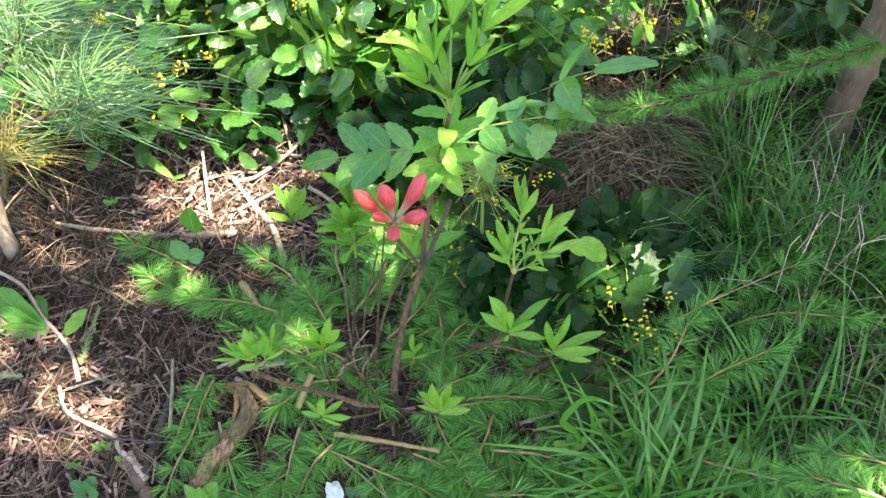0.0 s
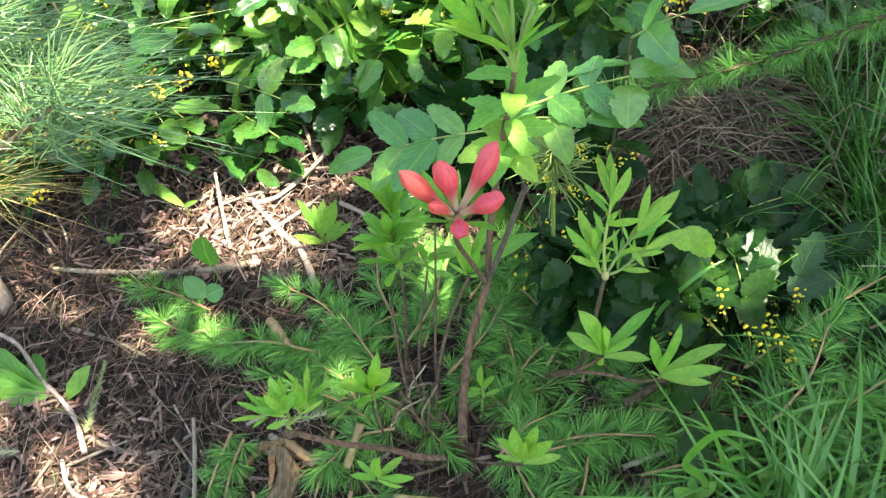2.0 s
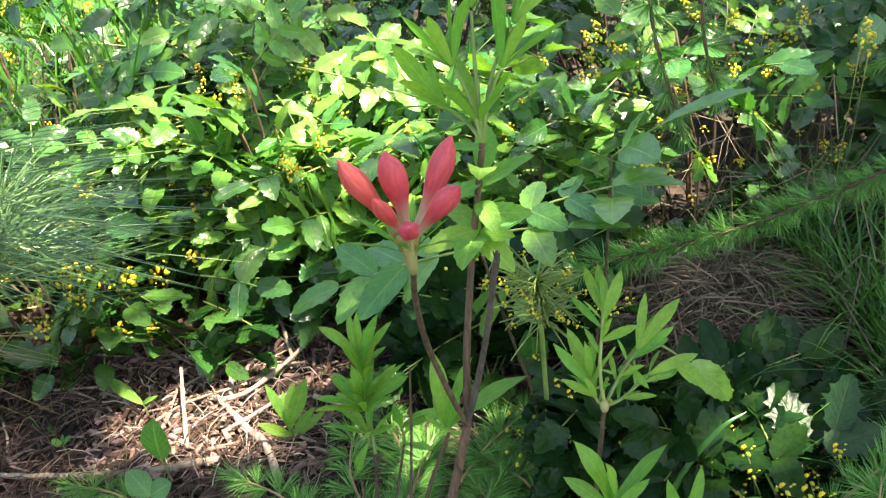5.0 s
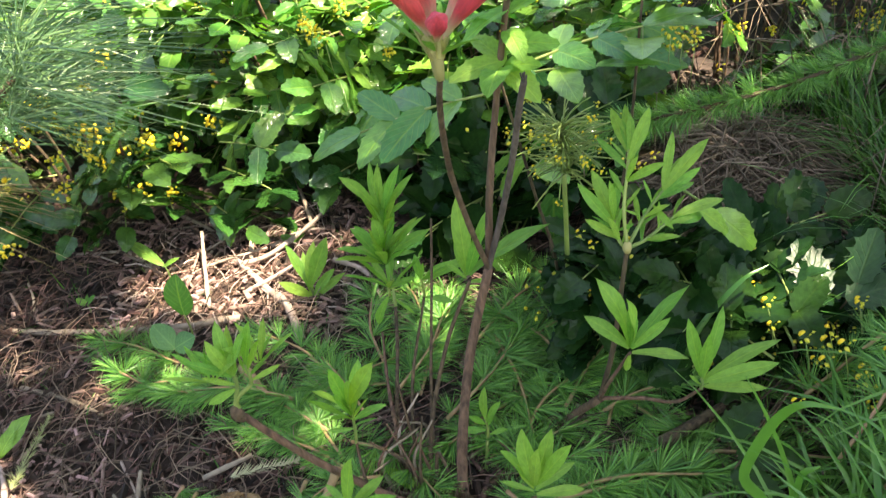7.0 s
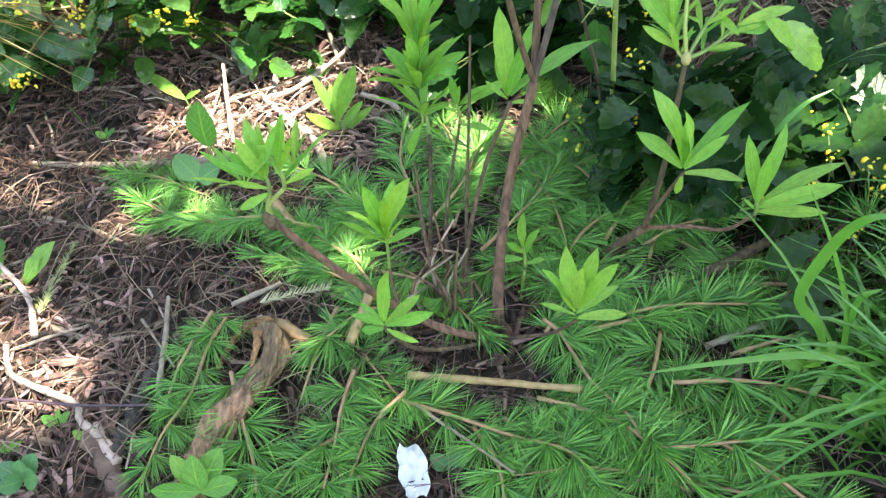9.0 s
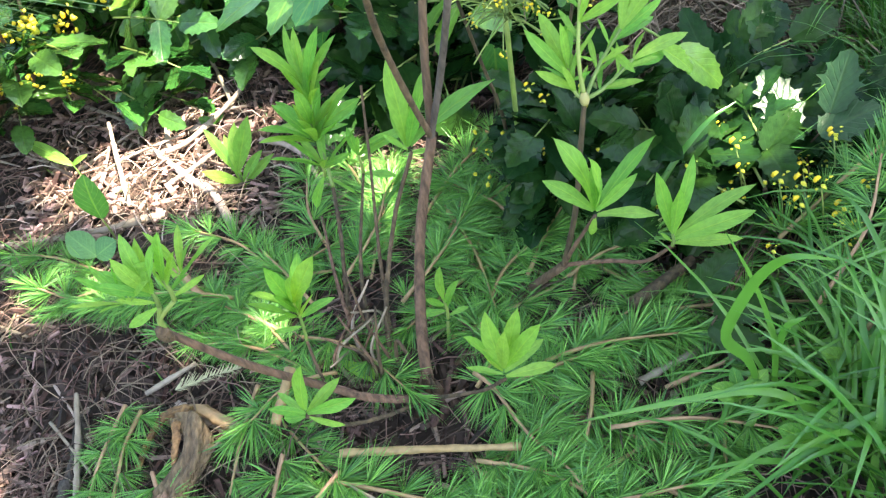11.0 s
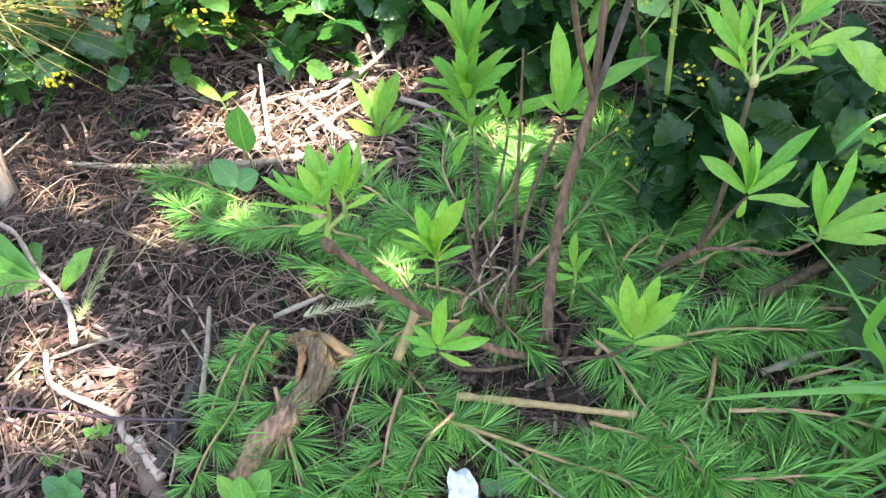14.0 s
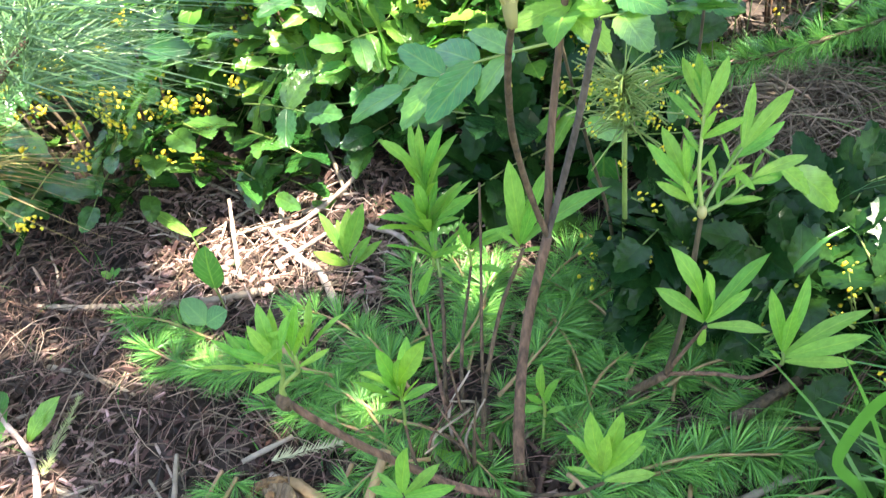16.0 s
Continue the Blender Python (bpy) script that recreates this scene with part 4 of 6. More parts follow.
    prof = [(0.0, 0.030), (0.12, 0.036), (0.26, 0.044), (0.38, 0.058), (0.50, 0.082), (0.62, 0.104), (0.72, 0.113), (0.81, 0.102), (0.89, 0.072), (0.95, 0.036), (1.0, 0.004)]
    buds = [lathe("flower_bud", M_PETAL, [(y, r * (0.98 + 0.07 * k)) for y, r in prof], 20, 0.06 * (k - 1), 0.09) for k in range(3)]
    fb = Vector((-0.0593, 0.522, 0.481))
    # each bud points from the heart of the truss to its own tip
    for k, (tip, wide) in enumerate(((( -0.0885, 0.507, 0.5355), 0.98), ((-0.0715, 0.497, 0.5190), 0.85), ((-0.0620, 0.517, 0.5360), 1.08), ((-0.0270, 0.527, 0.5330), 1.10), ((-0.0295, 0.496, 0.5200), 1.05), ((-0.0555, 0.481, 0.5110), 0.85))):
        dv = Vector(tip) - fb
        L = dv.length
        d = dv / L
        part("flower_bud", buds[k % 3], shrub, aim(fb + d * 0.003 - B, d, (d[0], d[1], 0.5), L - 0.002) @ Matrix.Diagonal((wide * 1.05, 1, wide * 0.9, 1)), "coral red pointed flower bud")
        part("flower_stalk", tube("flower_stalk", [fb - Vector((0, 0, 0.008)) - B, fb + d * 0.010 - B], 0.0018, 0.0014, M_SCALE, 6, 0.02), shrub)
    # the leaves just under the truss
    whorl(shrub, B, (fl[0], fl[1], fl[2] + 0.010), (0, 0, 1), 9, 0.036, 0.95, 70, 0.4, 0, SLIM)
    whorl(shrub, B, (fl[0], fl[1], fl[2] + 0.012), (0, 0, 1), 6, 0.022, 0.6, 71, 0.4, 0, SLIM)


build_azalea()

# ---- larch cuttings ----
TUFTS = [needles("needle_tuft", M_LARCH, 54, 0.036, 0.00082, 0.05, 1.05, k, 0.12, 0.004, 0.6) for k in range(6)]
TIPS = [needles("needle_tip", M_LARCH, 46, 0.030, 0.0013, 0.15, 0.75, 10 + k, 0.05, 0.03) for k in range(2)]


def larch_spray(points, tip=True, name="larch_cutting", label="fresh larch cutting lying on the bed", group="larch cuttings", gap=0.0125, mat=M_TAN, r=0.0016, size=1.0, category="branch", flat=True):
    line = smooth_line(points, 8)
    base = line[0].copy()
    ob = thing(name, base, label, category, group)
    part("twig", tube("twig", [Vector(q) - base for q in points], r * 1.25, r * 0.55, mat, 6, 0.1, 5, rnd.randrange(99)), ob)
    dist, acc, k = 0.0, gap * 0.4, 0
    total = sum((line[i + 1] - line[i]).length for i in range(len(line) - 1))
    for i in range(len(line) - 1):
        seg = line[i + 1] - line[i]
        while acc < seg.length:
            q = line[i] + seg * (acc / seg.length)
            d = seg.normalized()
            a = 2.4 * k + rnd.uniform(-0.4, 0.4)
            u = d.orthogonal().normalized()
            w = d.cross(u)
            out = u * math.cos(a) + w * math.sin(a)
            if flat:
                out = d.cross(Vector((0, 0, 1))).normalized() * (1 if k % 2 else -1) + Vector((0, 0, rnd.uniform(-0.15, 0.55)))
            part("needle_tuft", TUFTS[rnd.randrange(6)], ob, aim(q - base, out * 0.85 + d * rnd.uniform(0.35, 0.8), (0, 0, 1), size * rnd.uniform(0.75, 1.1), rnd.uniform(-0.5, 0.5)))
            acc += gap * rnd.uniform(0.75, 1.25)
            k += 1
        acc -= seg.length
    if tip:
        d = (line[-1] - line[-2]).normalized()
        part("needle_tip", TIPS[rnd.randrange(2)], ob, aim(line[-1] - d * 0.01 - base, d, (0, 0, 1), size))
    return ob


def cutting(x0, y0, x1, y1, h0=0.02, h1=0.025, **kw):
    a, b = on_bed(x0, y0, h0), on_bed(x1, y1, h1)
    n = Vector((-(b - a).y, (b - a).x, 0)) * rnd.uniform(-0.12, 0.12)
    m = a.lerp(b, 0.5) + n + Vector((0, 0, 0.006))
    return larch_spray([a, m, b], **kw)


def laid(points, **kw):
    """A cutting that lies along a line on the bed."""
    return larch_spray([on_bed(x, y, 0.026 + 0.005 * math.sin(9 * k)) for k, (x, y) in enumerate(points)], **kw)


def clear(x, y):
    """Bare spots: round the rotten wood, the foot of the azalea and a patch of soil under the holly leaves."""
    return (-0.315 < x < -0.24 and 0.46 < y < 0.61) or (x < -0.30 and y < 0.62) or (x < -0.335 and y < 0.70) or math.hypot(x + 0.098, y - 0.578) < 0.045 or math.hypot(x - 0.05, y - 0.60) < 0.03 or math.hypot(x - 0.035, y - 0.49) < 0.02


laid(((-0.32, 0.542), (-0.302, 0.497), (-0.286, 0.456), (-0.278, 0.43)), size=1.15)
laid(((-0.337, 0.603), (-0.346, 0.568), (-0.354, 0.528), (-0.365, 0.485), (-0.376, 0.45)), size=0.9)
laid(((-0.352, 0.612), (-0.366, 0.56), (-0.374, 0.52)), size=0.8)
laid(((-0.236, 0.601), (-0.247, 0.555), (-0.257, 0.511)), gap=0.03, tip=False, size=0.8)
laid(((-0.215, 0.533), (-0.221, 0.5), (-0.226, 0.466), (-0.228, 0.43)))
laid(((-0.172, 0.511), (-0.194, 0.485), (-0.212, 0.442)))
laid(((-0.178, 0.504), (-0.138, 0.487), (-0.09, 0.469), (-0.052, 0.449), (-0.033, 0.432)))
laid(((-0.06, 0.572), (-0.047, 0.553), (-0.029, 0.514), (-0.005, 0.471), (0.007, 0.437)))
laid(((0.03, 0.55), (0.021, 0.519), (0.01, 0.493), (0.008, 0.46)), size=0.9)
laid(((-0.056, 0.755), (-0.039, 0.694), (-0.032, 0.634)), gap=0.016)
laid(((-0.03, 0.558), (0.031, 0.566), (0.085, 0.576)), gap=0.009)
laid(((-0.35, 0.71), (-0.368, 0.722), (-0.425, 0.748), (-0.455, 0.762)), size=0.9)
laid(((-0.35, 0.74), (-0.40, 0.744), (-0.435, 0.74)), size=0.85)
for c in ((-0.3, 0.66, -0.39, 0.58), (-0.26, 0.7, -0.38, 0.72), (-0.22, 0.72, -0.3, 0.79), (-0.17, 0.74, -0.19, 0.84), (-0.12, 0.74, -0.1, 0.86), (-0.08, 0.7, -0.02, 0.83),
          (-0.05, 0.62, 0.03, 0.7), (-0.03, 0.57, 0.1, 0.56), (0.0, 0.6, 0.12, 0.62), (0.03, 0.5, 0.14, 0.47), (-0.07, 0.5, 0.03, 0.42), (-0.12, 0.48, -0.1, 0.4), (-0.21, 0.49, -0.28, 0.41),
          (-0.14, 0.53, -0.02, 0.56), (-0.2, 0.62, -0.28, 0.66), (-0.22, 0.66, -0.31, 0.72), (-0.17, 0.6, -0.24, 0.56), (-0.19, 0.68, -0.24, 0.76), (0.05, 0.45, 0.12, 0.38),
          (-0.03, 0.46, 0.07, 0.44), (-0.06, 0.56, 0.0, 0.6), (0.08, 0.53, 0.19, 0.53), (0.1, 0.6, 0.22, 0.58), (-0.16, 0.7, -0.11, 0.8), (-0.4, 0.78, -0.5, 0.83), (-0.04, 0.68, 0.0, 0.8),
          (0.0, 0.66, 0.07, 0.74), (0.02, 0.7, -0.05, 0.79), (-0.08, 0.76, 0.0, 0.84), (0.03, 0.65, 0.1, 0.66), (0.0, 0.74, 0.06, 0.7), (-0.13, 0.78, -0.16, 0.88), (-0.11, 0.66, -0.04, 0.74),
          (-0.29, 0.5, -0.33, 0.42)):
    if not clear((c[0] + c[2]) / 2, (c[1] + c[3]) / 2) and not clear(c[2], c[3]):
        cutting(*c, h0=rnd.uniform(0.01, 0.03), h1=rnd.uniform(0.012, 0.04))
for _ in range(34):
    x, y, a = rnd.uniform(-0.24, 0.16), rnd.uniform(0.42, 0.80), rnd.uniform(0, 6.3)
    L = rnd.uniform(0.08, 0.14)
    if not clear(x + L / 2 * math.cos(a), y + L / 2 * math.sin(a)) and not clear(x, y):
        cutting(x, y, x + L * math.cos(a), y + L * math.sin(a), h0=rnd.uniform(0.006, 0.018), h1=rnd.uniform(0.006, 0.026), r=0.0014)
# sprays that rise through the grass
for c in ((0.20, 0.62, 0.42, 0.70), (0.20, 0.55, 0.27, 0.62), (0.22, 0.52, 0.36, 0.58), (0.30, 0.64, 0.46, 0.62), (0.26, 0.48, 0.34, 0.42)):
    cutting(*c, h0=0.05, h1=0.12)
larch_spray([Vector((0.52, 0.34, 0.14)), Vector((0.44, 0.39, 0.17)), Vector((0.36, 0.42, 0.17))], gap=0.012)
larch_spray([Vector((0.52, 0.42, 0.12)), Vector((0.46, 0.44, 0.15)), Vector((0.40, 0.455, 0.15))], gap=0.012)


# ---- flat conifer sprigs ----
def sprig(x0, y0, x1, y1, mat, label, h=0.02):
    a, b = on_bed(x0, y0, h), on_bed(x1, y1, h)
    ob = thing("conifer_sprig", a, label, "sprig", "conifer sprigs")
    part("twig", tube("twig", [(0, 0, 0), (b - a) * 0.5 + Vector((0, 0, 0.004)), b - a], 0.0012, 0.0008, M_BARK, 5), ob)
    d = (b - a)
    L = d.length
    verts, faces = [], []
    dn = d.normalized()
    s = dn.cross(Vector((0, 0, 1))).normalized()
    n = int(L / 0.0016)
    for k in range(n):
        for sg in (-1, 1):
            t = k / n
            q = d * t + Vector((0, 0, 0.004))
            ln_ = 0.013 * (1 - 0.5 * t) * rnd.uniform(0.75, 1.1)
            e = q + (s * sg + dn * rnd.uniform(0.8, 1.6)).normalized() * ln_ + Vector((0, 0, rnd.uniform(-0.001, 0.006)))
            b0 = len(verts)
            verts += [q - dn * 0.0009, q + dn * 0.0009, e, (q + e) / 2 + Vector((0, 0, 0.0008))]
            faces += [(b0, b0 + 3, b0 + 2), (b0 + 3, b0 + 1, b0 + 2), (b0, b0 + 1, b0 + 3)]
    part("needles", mesh("needles", verts, faces, mat), ob)


M_GREY = material("dull_needle", (0.19, 0.27, 0.09), 0.2, 0.6, 80, 0.0, second=(0.26, 0.24, 0.12))
M_PALE = material("pale_needle", (0.28, 0.31, 0.16), 0.2, 0.6, 80, 0.0, second=(0.40, 0.34, 0.22))
sprig(-0.522, 0.628, -0.518, 0.718, M_GREY, "dull olive conifer sprig lying on mulch", 0.02)
sprig(-0.305, 0.611, -0.243, 0.619, M_PALE, "faded pale conifer sprig on larch cuttings", 0.028)
sprig(-0.60, 0.615, -0.70, 0.62, M_PALE, "faded pale conifer sprig on sunny mulch", 0.014)


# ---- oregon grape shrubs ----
# HOLLY carries shade in its colour; MATURE is the lighter leaf for lit shrubs
HOLLY = [leaf("leaflet", M_MAHONIA_SHADE, 0.48 + 0.05 * k, "holly", 24, 0.10 + 0.07 * k, 0.15 + 0.14 * k, 0.13, 0.17, k) for k in range(4)]
MATURE = [leaf("leaflet", M_MAHONIA_MID, 0.46 + 0.05 * k, "holly", 24, 0.10 + 0.07 * k, 0.15 + 0.14 * k, 0.14, 0.17, 60 + k) for k in range(4)]
SPINY = [leaf("leaflet", M_WAXY, 0.56 + 0.05 * k, "holly", 20, 0.05, 0.1 + 0.1 * k, 0.05, 0.30, 40 + k) for k in range(3)]
YOUNG = [leaf("leaflet", M_MAHONIA_NEW, 0.42 + 0.04 * k, "holly", 24, 0.16, 0.2 + 0.1 * k, 0.06, 0.09, 10 + k) for k in range(3)]

BROADER = [leaf("leaflet", M_MAHONIA_NEW, 0.46 + 0.05 * k, "holly", 20, 0.12, 0.2 + 0.12 * k, 0.16, 0.16, 50 + k) for k in range(3)]


def blossom(name, count, long_, r, seed, wide=0.010):
    """A loose raceme of small cupped flowers on short stalks round a stem along y."""
    rg = random.Random(seed)
    bm = bmesh.new()
    for k in range(count):
        t = (k + 0.5) / count
        a = 2.4 * k + rg.uniform(-0.5, 0.5)
        rad = (wide - wide * 0.55 * t) * rg.uniform(0.5, 1.3)
        c = Vector((rad * math.cos(a), long_ * t + rg.uniform(-0.3, 0.3) * long_ / count, rad * math.sin(a)))
        made = bmesh.ops.create_icosphere(bm, subdivisions=1, radius=r * rg.uniform(0.55, 1.25), matrix=Matrix.Translation(c) @ Euler((rg.uniform(0, 3), rg.uniform(0, 3), 0)).to_matrix().to_4x4() @ Matrix.Diagonal((1, 1.25, 0.75, 1)))
        for v in made["verts"]:
            v.co = c + (v.co - c) * rg.uniform(0.55, 1.45)
    me = bpy.data.meshes.new(name)
    bm.to_mesh(me)
    bm.free()
    me.polygons.foreach_set("use_smooth", [True] * len(me.polygons))
    me.materials.append(M_YELLOW)
    return me


BLOOMS = [blossom("blossom", 17, 0.040, 0.0026, k) for k in range(3)] + [blossom("blossom", 5, 0.016, 0.0030, 7), blossom("blossom", 1, 0.004, 0.0056, 8, 0.002)]


def compound(shrub, base, p, way, length, pairs, leaflet, meshes, seed, up=(0, 0, 1), name="compound_leaf", ahead=0.25, loose=0.2):
    """A pinnate leaf from p along way: a thin stalk with pairs of spiny leaflets and one at the end."""
    rg = random.Random(seed)
    d = Vector(way).normalized()
    o = Vector(p) - Vector(base)
    sag = Vector((0, 0, -0.10 * length))
    mid, end = o + d * length * 0.5 + sag * 0.2, o + d * length + sag
    stalk = part(name, tube(name, [o, mid, end], 0.0013, 0.0007, M_STALK, 5, 0.03, 3), shrub)
    side = d.cross(Vector(up)).normalized()
    z = side.cross(d)
    for k in range(pairs):
        t = 0.28 + 0.66 * k / max(1, pairs)
        q = o + d * length * t + sag * t * t
        s = leaflet * rg.uniform(0.85, 1.1) * (0.85 + 0.3 * math.sin(math.pi * t))
        for sg in (-1, 1):
            w = side * sg + d * rg.uniform(ahead, ahead + 0.3) + z * rg.uniform(-0.25, 0.2)
            part("leaflet", meshes[rg.randrange(len(meshes))], stalk, aim(q, w, z + side * sg * rg.uniform(-0.1, 0.35), s, rg.uniform(-loose, loose)))
    part("leaflet", meshes[rg.randrange(len(meshes))], stalk, aim(end, d + z * rg.uniform(-0.3, 0.1), z, leaflet * 1.1))
    return stalk


def joined_leaf(meshes, stalk_mat, pairs, seed, leaflet=0.42):
    """One pinnate leaf of length 1 along y as a single mesh, for foliage too far off to pick apart."""
    rg = random.Random(seed)
    verts, faces, uvs, mats = [], [], [], []

    def add(me, m, slot):
        o = len(verts)
        verts.extend(m @ v.co for v in me.vertices)
        faces.extend(tuple(o + i for i in p.vertices) for p in me.polygons)
        mats.extend([slot] * len(me.polygons))
        flat_uv = [(0.25, 0.5)] * len(me.vertices)
        if me.uv_layers:
            for lp, uv in zip(me.loops, me.uv_layers[0].data):
                flat_uv[lp.vertex_index] = tuple(uv.uv)
        uvs.extend(flat_uv)

    sag = rg.uniform(0.05, 0.22)
    add(tube("stalk", [(0, 0, 0), (0, 0.5, -sag * 0.25), (0, 1, -sag)], 0.013, 0.007, stalk_mat, 4, 0.03, 2), Matrix(), 1)
    for k in range(pairs):
        t = 0.26 + 0.68 * k / pairs
        for sg in (-1, 1):
            w = Vector((sg, rg.uniform(0.15, 0.75), rg.uniform(-0.45, 0.25)))
            add(meshes[rg.randrange(len(meshes))], aim((0, t, -sag * t * t), w, (-0.2 * sg * rg.random(), 0, 1), leaflet * rg.uniform(0.8, 1.15), rg.uniform(-0.5, 0.5)), 0)
    add(meshes[rg.randrange(len(meshes))], aim((0, 1, -sag), (rg.uniform(-0.2, 0.2), 1, -0.4), (0, 0, 1), leaflet * 1.1), 0)
    me = mesh("compound_leaf", verts, faces, meshes[0].materials[0], uvs)
    me.materials.append(stalk_mat)
    me.polygons.foreach_set("material_index", mats)
    return me


FAR_OLD = [joined_leaf(MATURE, M_STALK, 2 + k % 2, 70 + k) for k in range(5)]
FAR_NEW = [joined_leaf(BROADER, M_STALK, 2 + k % 2, 80 + k) for k in range(5)]


def oregon_grape(cx, cy, wx, wy, h0, h1, count, blooms, young, leaflet, seed, label, front=0.0, left=-9.0, back=99.0, bloom=0.85, fresh_set=YOUNG, near=0.0, old_set=HOLLY, low=0.33):
    rg = random.Random(seed)
    base = on_bed(cx, cy)
    shrub = thing("oregon_grape", base, label, "shrub", "oregon grape shrubs")
    for k in range(count):
        a, r = rg.uniform(0, 2 * math.pi), math.sqrt(rg.random())
        x, y = cx + wx * r * math.cos(a), cy + wy * r * math.sin(a)
        h = rg.uniform(h0, h1) * (1 - 0.35 * r * r)
        out = Vector((math.cos(a) * (0.4 + r), math.sin(a) * (0.4 + r) - 0.35, rg.uniform(-0.15, 0.55))).normalized()
        reach = leaflet * rg.uniform(1.9, 2.6)
        y = max(y, front + max(0.0, -out.y * reach * 1.25) + 0.35 * leaflet)
        y = min(y, back - max(0.0, out.y * reach * 1.25))
        x = max(x, left + max(0.0, -out.x * reach * 1.25) + 0.35 * leaflet)
        p = on_bed(x, y, h)
        if k % 4 == 0:
            q = on_bed(cx + wx * 0.5 * r * math.cos(a), cy + wy * 0.5 * r * math.sin(a), -0.01)
            part("stem", tube("stem", [q - base, (q + p) / 2 - base + Vector((0.01, 0, 0)), p - base], 0.003, 0.0018, M_BARK, 6, 0.06, 4), shrub)
        # new growth sits on top; darker leaves low down also paint in the shade
        fresh = rg.random() < young and h > h0 + low * (h1 - h0)
        up = (rg.uniform(-0.9, 0.9), rg.uniform(-1.5, 0.3), 0.9)
        if p.y < near:
            compound(shrub, base, p, out, reach, rg.choice((2, 3, 3)), leaflet * rg.uniform(0.8, 1.15), fresh_set if fresh else old_set, rg.randrange(9999), up, loose=0.5)
        else:
            part("compound_leaf", (FAR_NEW if fresh else FAR_OLD)[rg.randrange(5)], shrub, aim(p - base, out, up, reach * rg.uniform(0.9, 1.2)))
    for k in range(blooms):
        a, r = rg.uniform(0, 2 * math.pi), math.sqrt(rg.random()) * 0.95
        x, y = cx + wx * r * math.cos(a), cy + wy * r * math.sin(a)
        p = on_bed(x, y, rg.uniform(h0 + 0.25 * (h1 - h0), h1) * (1 - 0.25 * r * r) + 0.012)
        d = Vector((rg.uniform(-0.5, 0.5), rg.uniform(-0.8, 0.2), rg.uniform(0.0, 1.0)))
        part("blossom", BLOOMS[rg.choice((0, 1, 2, 3, 3)) if bloom > 0.6 else 4 if rg.random() < 0.75 else 3], shrub, aim(p - base, d, (0, 1, 0.1), bloom * rg.uniform(0.8, 1.2)), "small yellow flower cluster")
    return shrub


oregon_grape(-0.62, 1.14, 0.28, 0.20, 0.02, 0.20, 125, 80, 0.12, 0.045, 1, "glossy oregon grape shrub dotted with yellow flowers", front=0.94, bloom=1.1, near=1.10, old_set=MATURE)
oregon_grape(-0.34, 1.34, 0.27, 0.20, 0.03, 0.30, 290, 34, 0.8, 0.044, 2, "sunlit oregon grape shrub with young light leaves", front=1.10, bloom=0.8, fresh_set=BROADER, near=1.27, old_set=MATURE)
oregon_grape(-0.07, 1.22, 0.23, 0.18, 0.03, 0.27, 215, 20, 0.85, 0.044, 3, "dense oregon grape shrub behind the azalea", front=1.0, bloom=0.8, fresh_set=BROADER, near=1.18, old_set=MATURE, low=0.12)
oregon_grape(-0.05, 0.94, 0.10, 0.06, 0.02, 0.15, 32, 8, 0.05, 0.050, 11, "oregon grape sucker behind the azalea stems, leaves darkened for shade", front=0.85, left=-0.17, back=1.06, bloom=0.5, near=9.0)
oregon_grape(0.11, 0.76, 0.15, 0.06, 0.01, 0.10, 90, 60, 0.0, 0.044, 4, "low glossy oregon grape beside the azalea, leaves darkened for shade", front=0.69, left=0.0, back=0.81, bloom=0.45, near=9.0)
oregon_grape(0.21, 0.69, 0.11, 0.07, 0.01, 0.085, 64, 40, 0.0, 0.044, 5, "low oregon grape with spiny leaves by grass, darkened for shade", front=0.64, left=0.08, back=0.78, bloom=0.45, near=9.0)
oregon_grape(0.32, 1.26, 0.32, 0.16, 0.05, 0.28, 95, 110, 0.2, 0.050, 6, "shaded oregon grape shrub with yellow flowers behind dry grass", front=1.06, bloom=0.75, near=1.12, old_set=MATURE)
oregon_grape(0.78, 1.42, 0.24, 0.2, 0.06, 0.40, 75, 40, 0.15, 0.055, 7, "shaded oregon grape shrub near the larch trunk", front=1.15, bloom=0.8)
oregon_grape(-0.20, 1.72, 0.40, 0.25, 0.10, 0.46, 170, 60, 0.38, 0.050, 8, "taller sunlit oregon grape shrub at the back", front=1.4, bloom=0.8)
oregon_grape(-0.85, 1.62, 0.35, 0.3, 0.10, 0.42, 150, 60, 0.38, 0.050, 9, "sunlit oregon grape shrub behind the pine", front=1.3, bloom=0.8)
oregon_grape(0.35, 1.85, 0.40, 0.25, 0.10, 0.5, 150, 60, 0.4, 0.052, 10, "taller oregon grape shrub at the back of the bed", front=1.5, bloom=0.8)


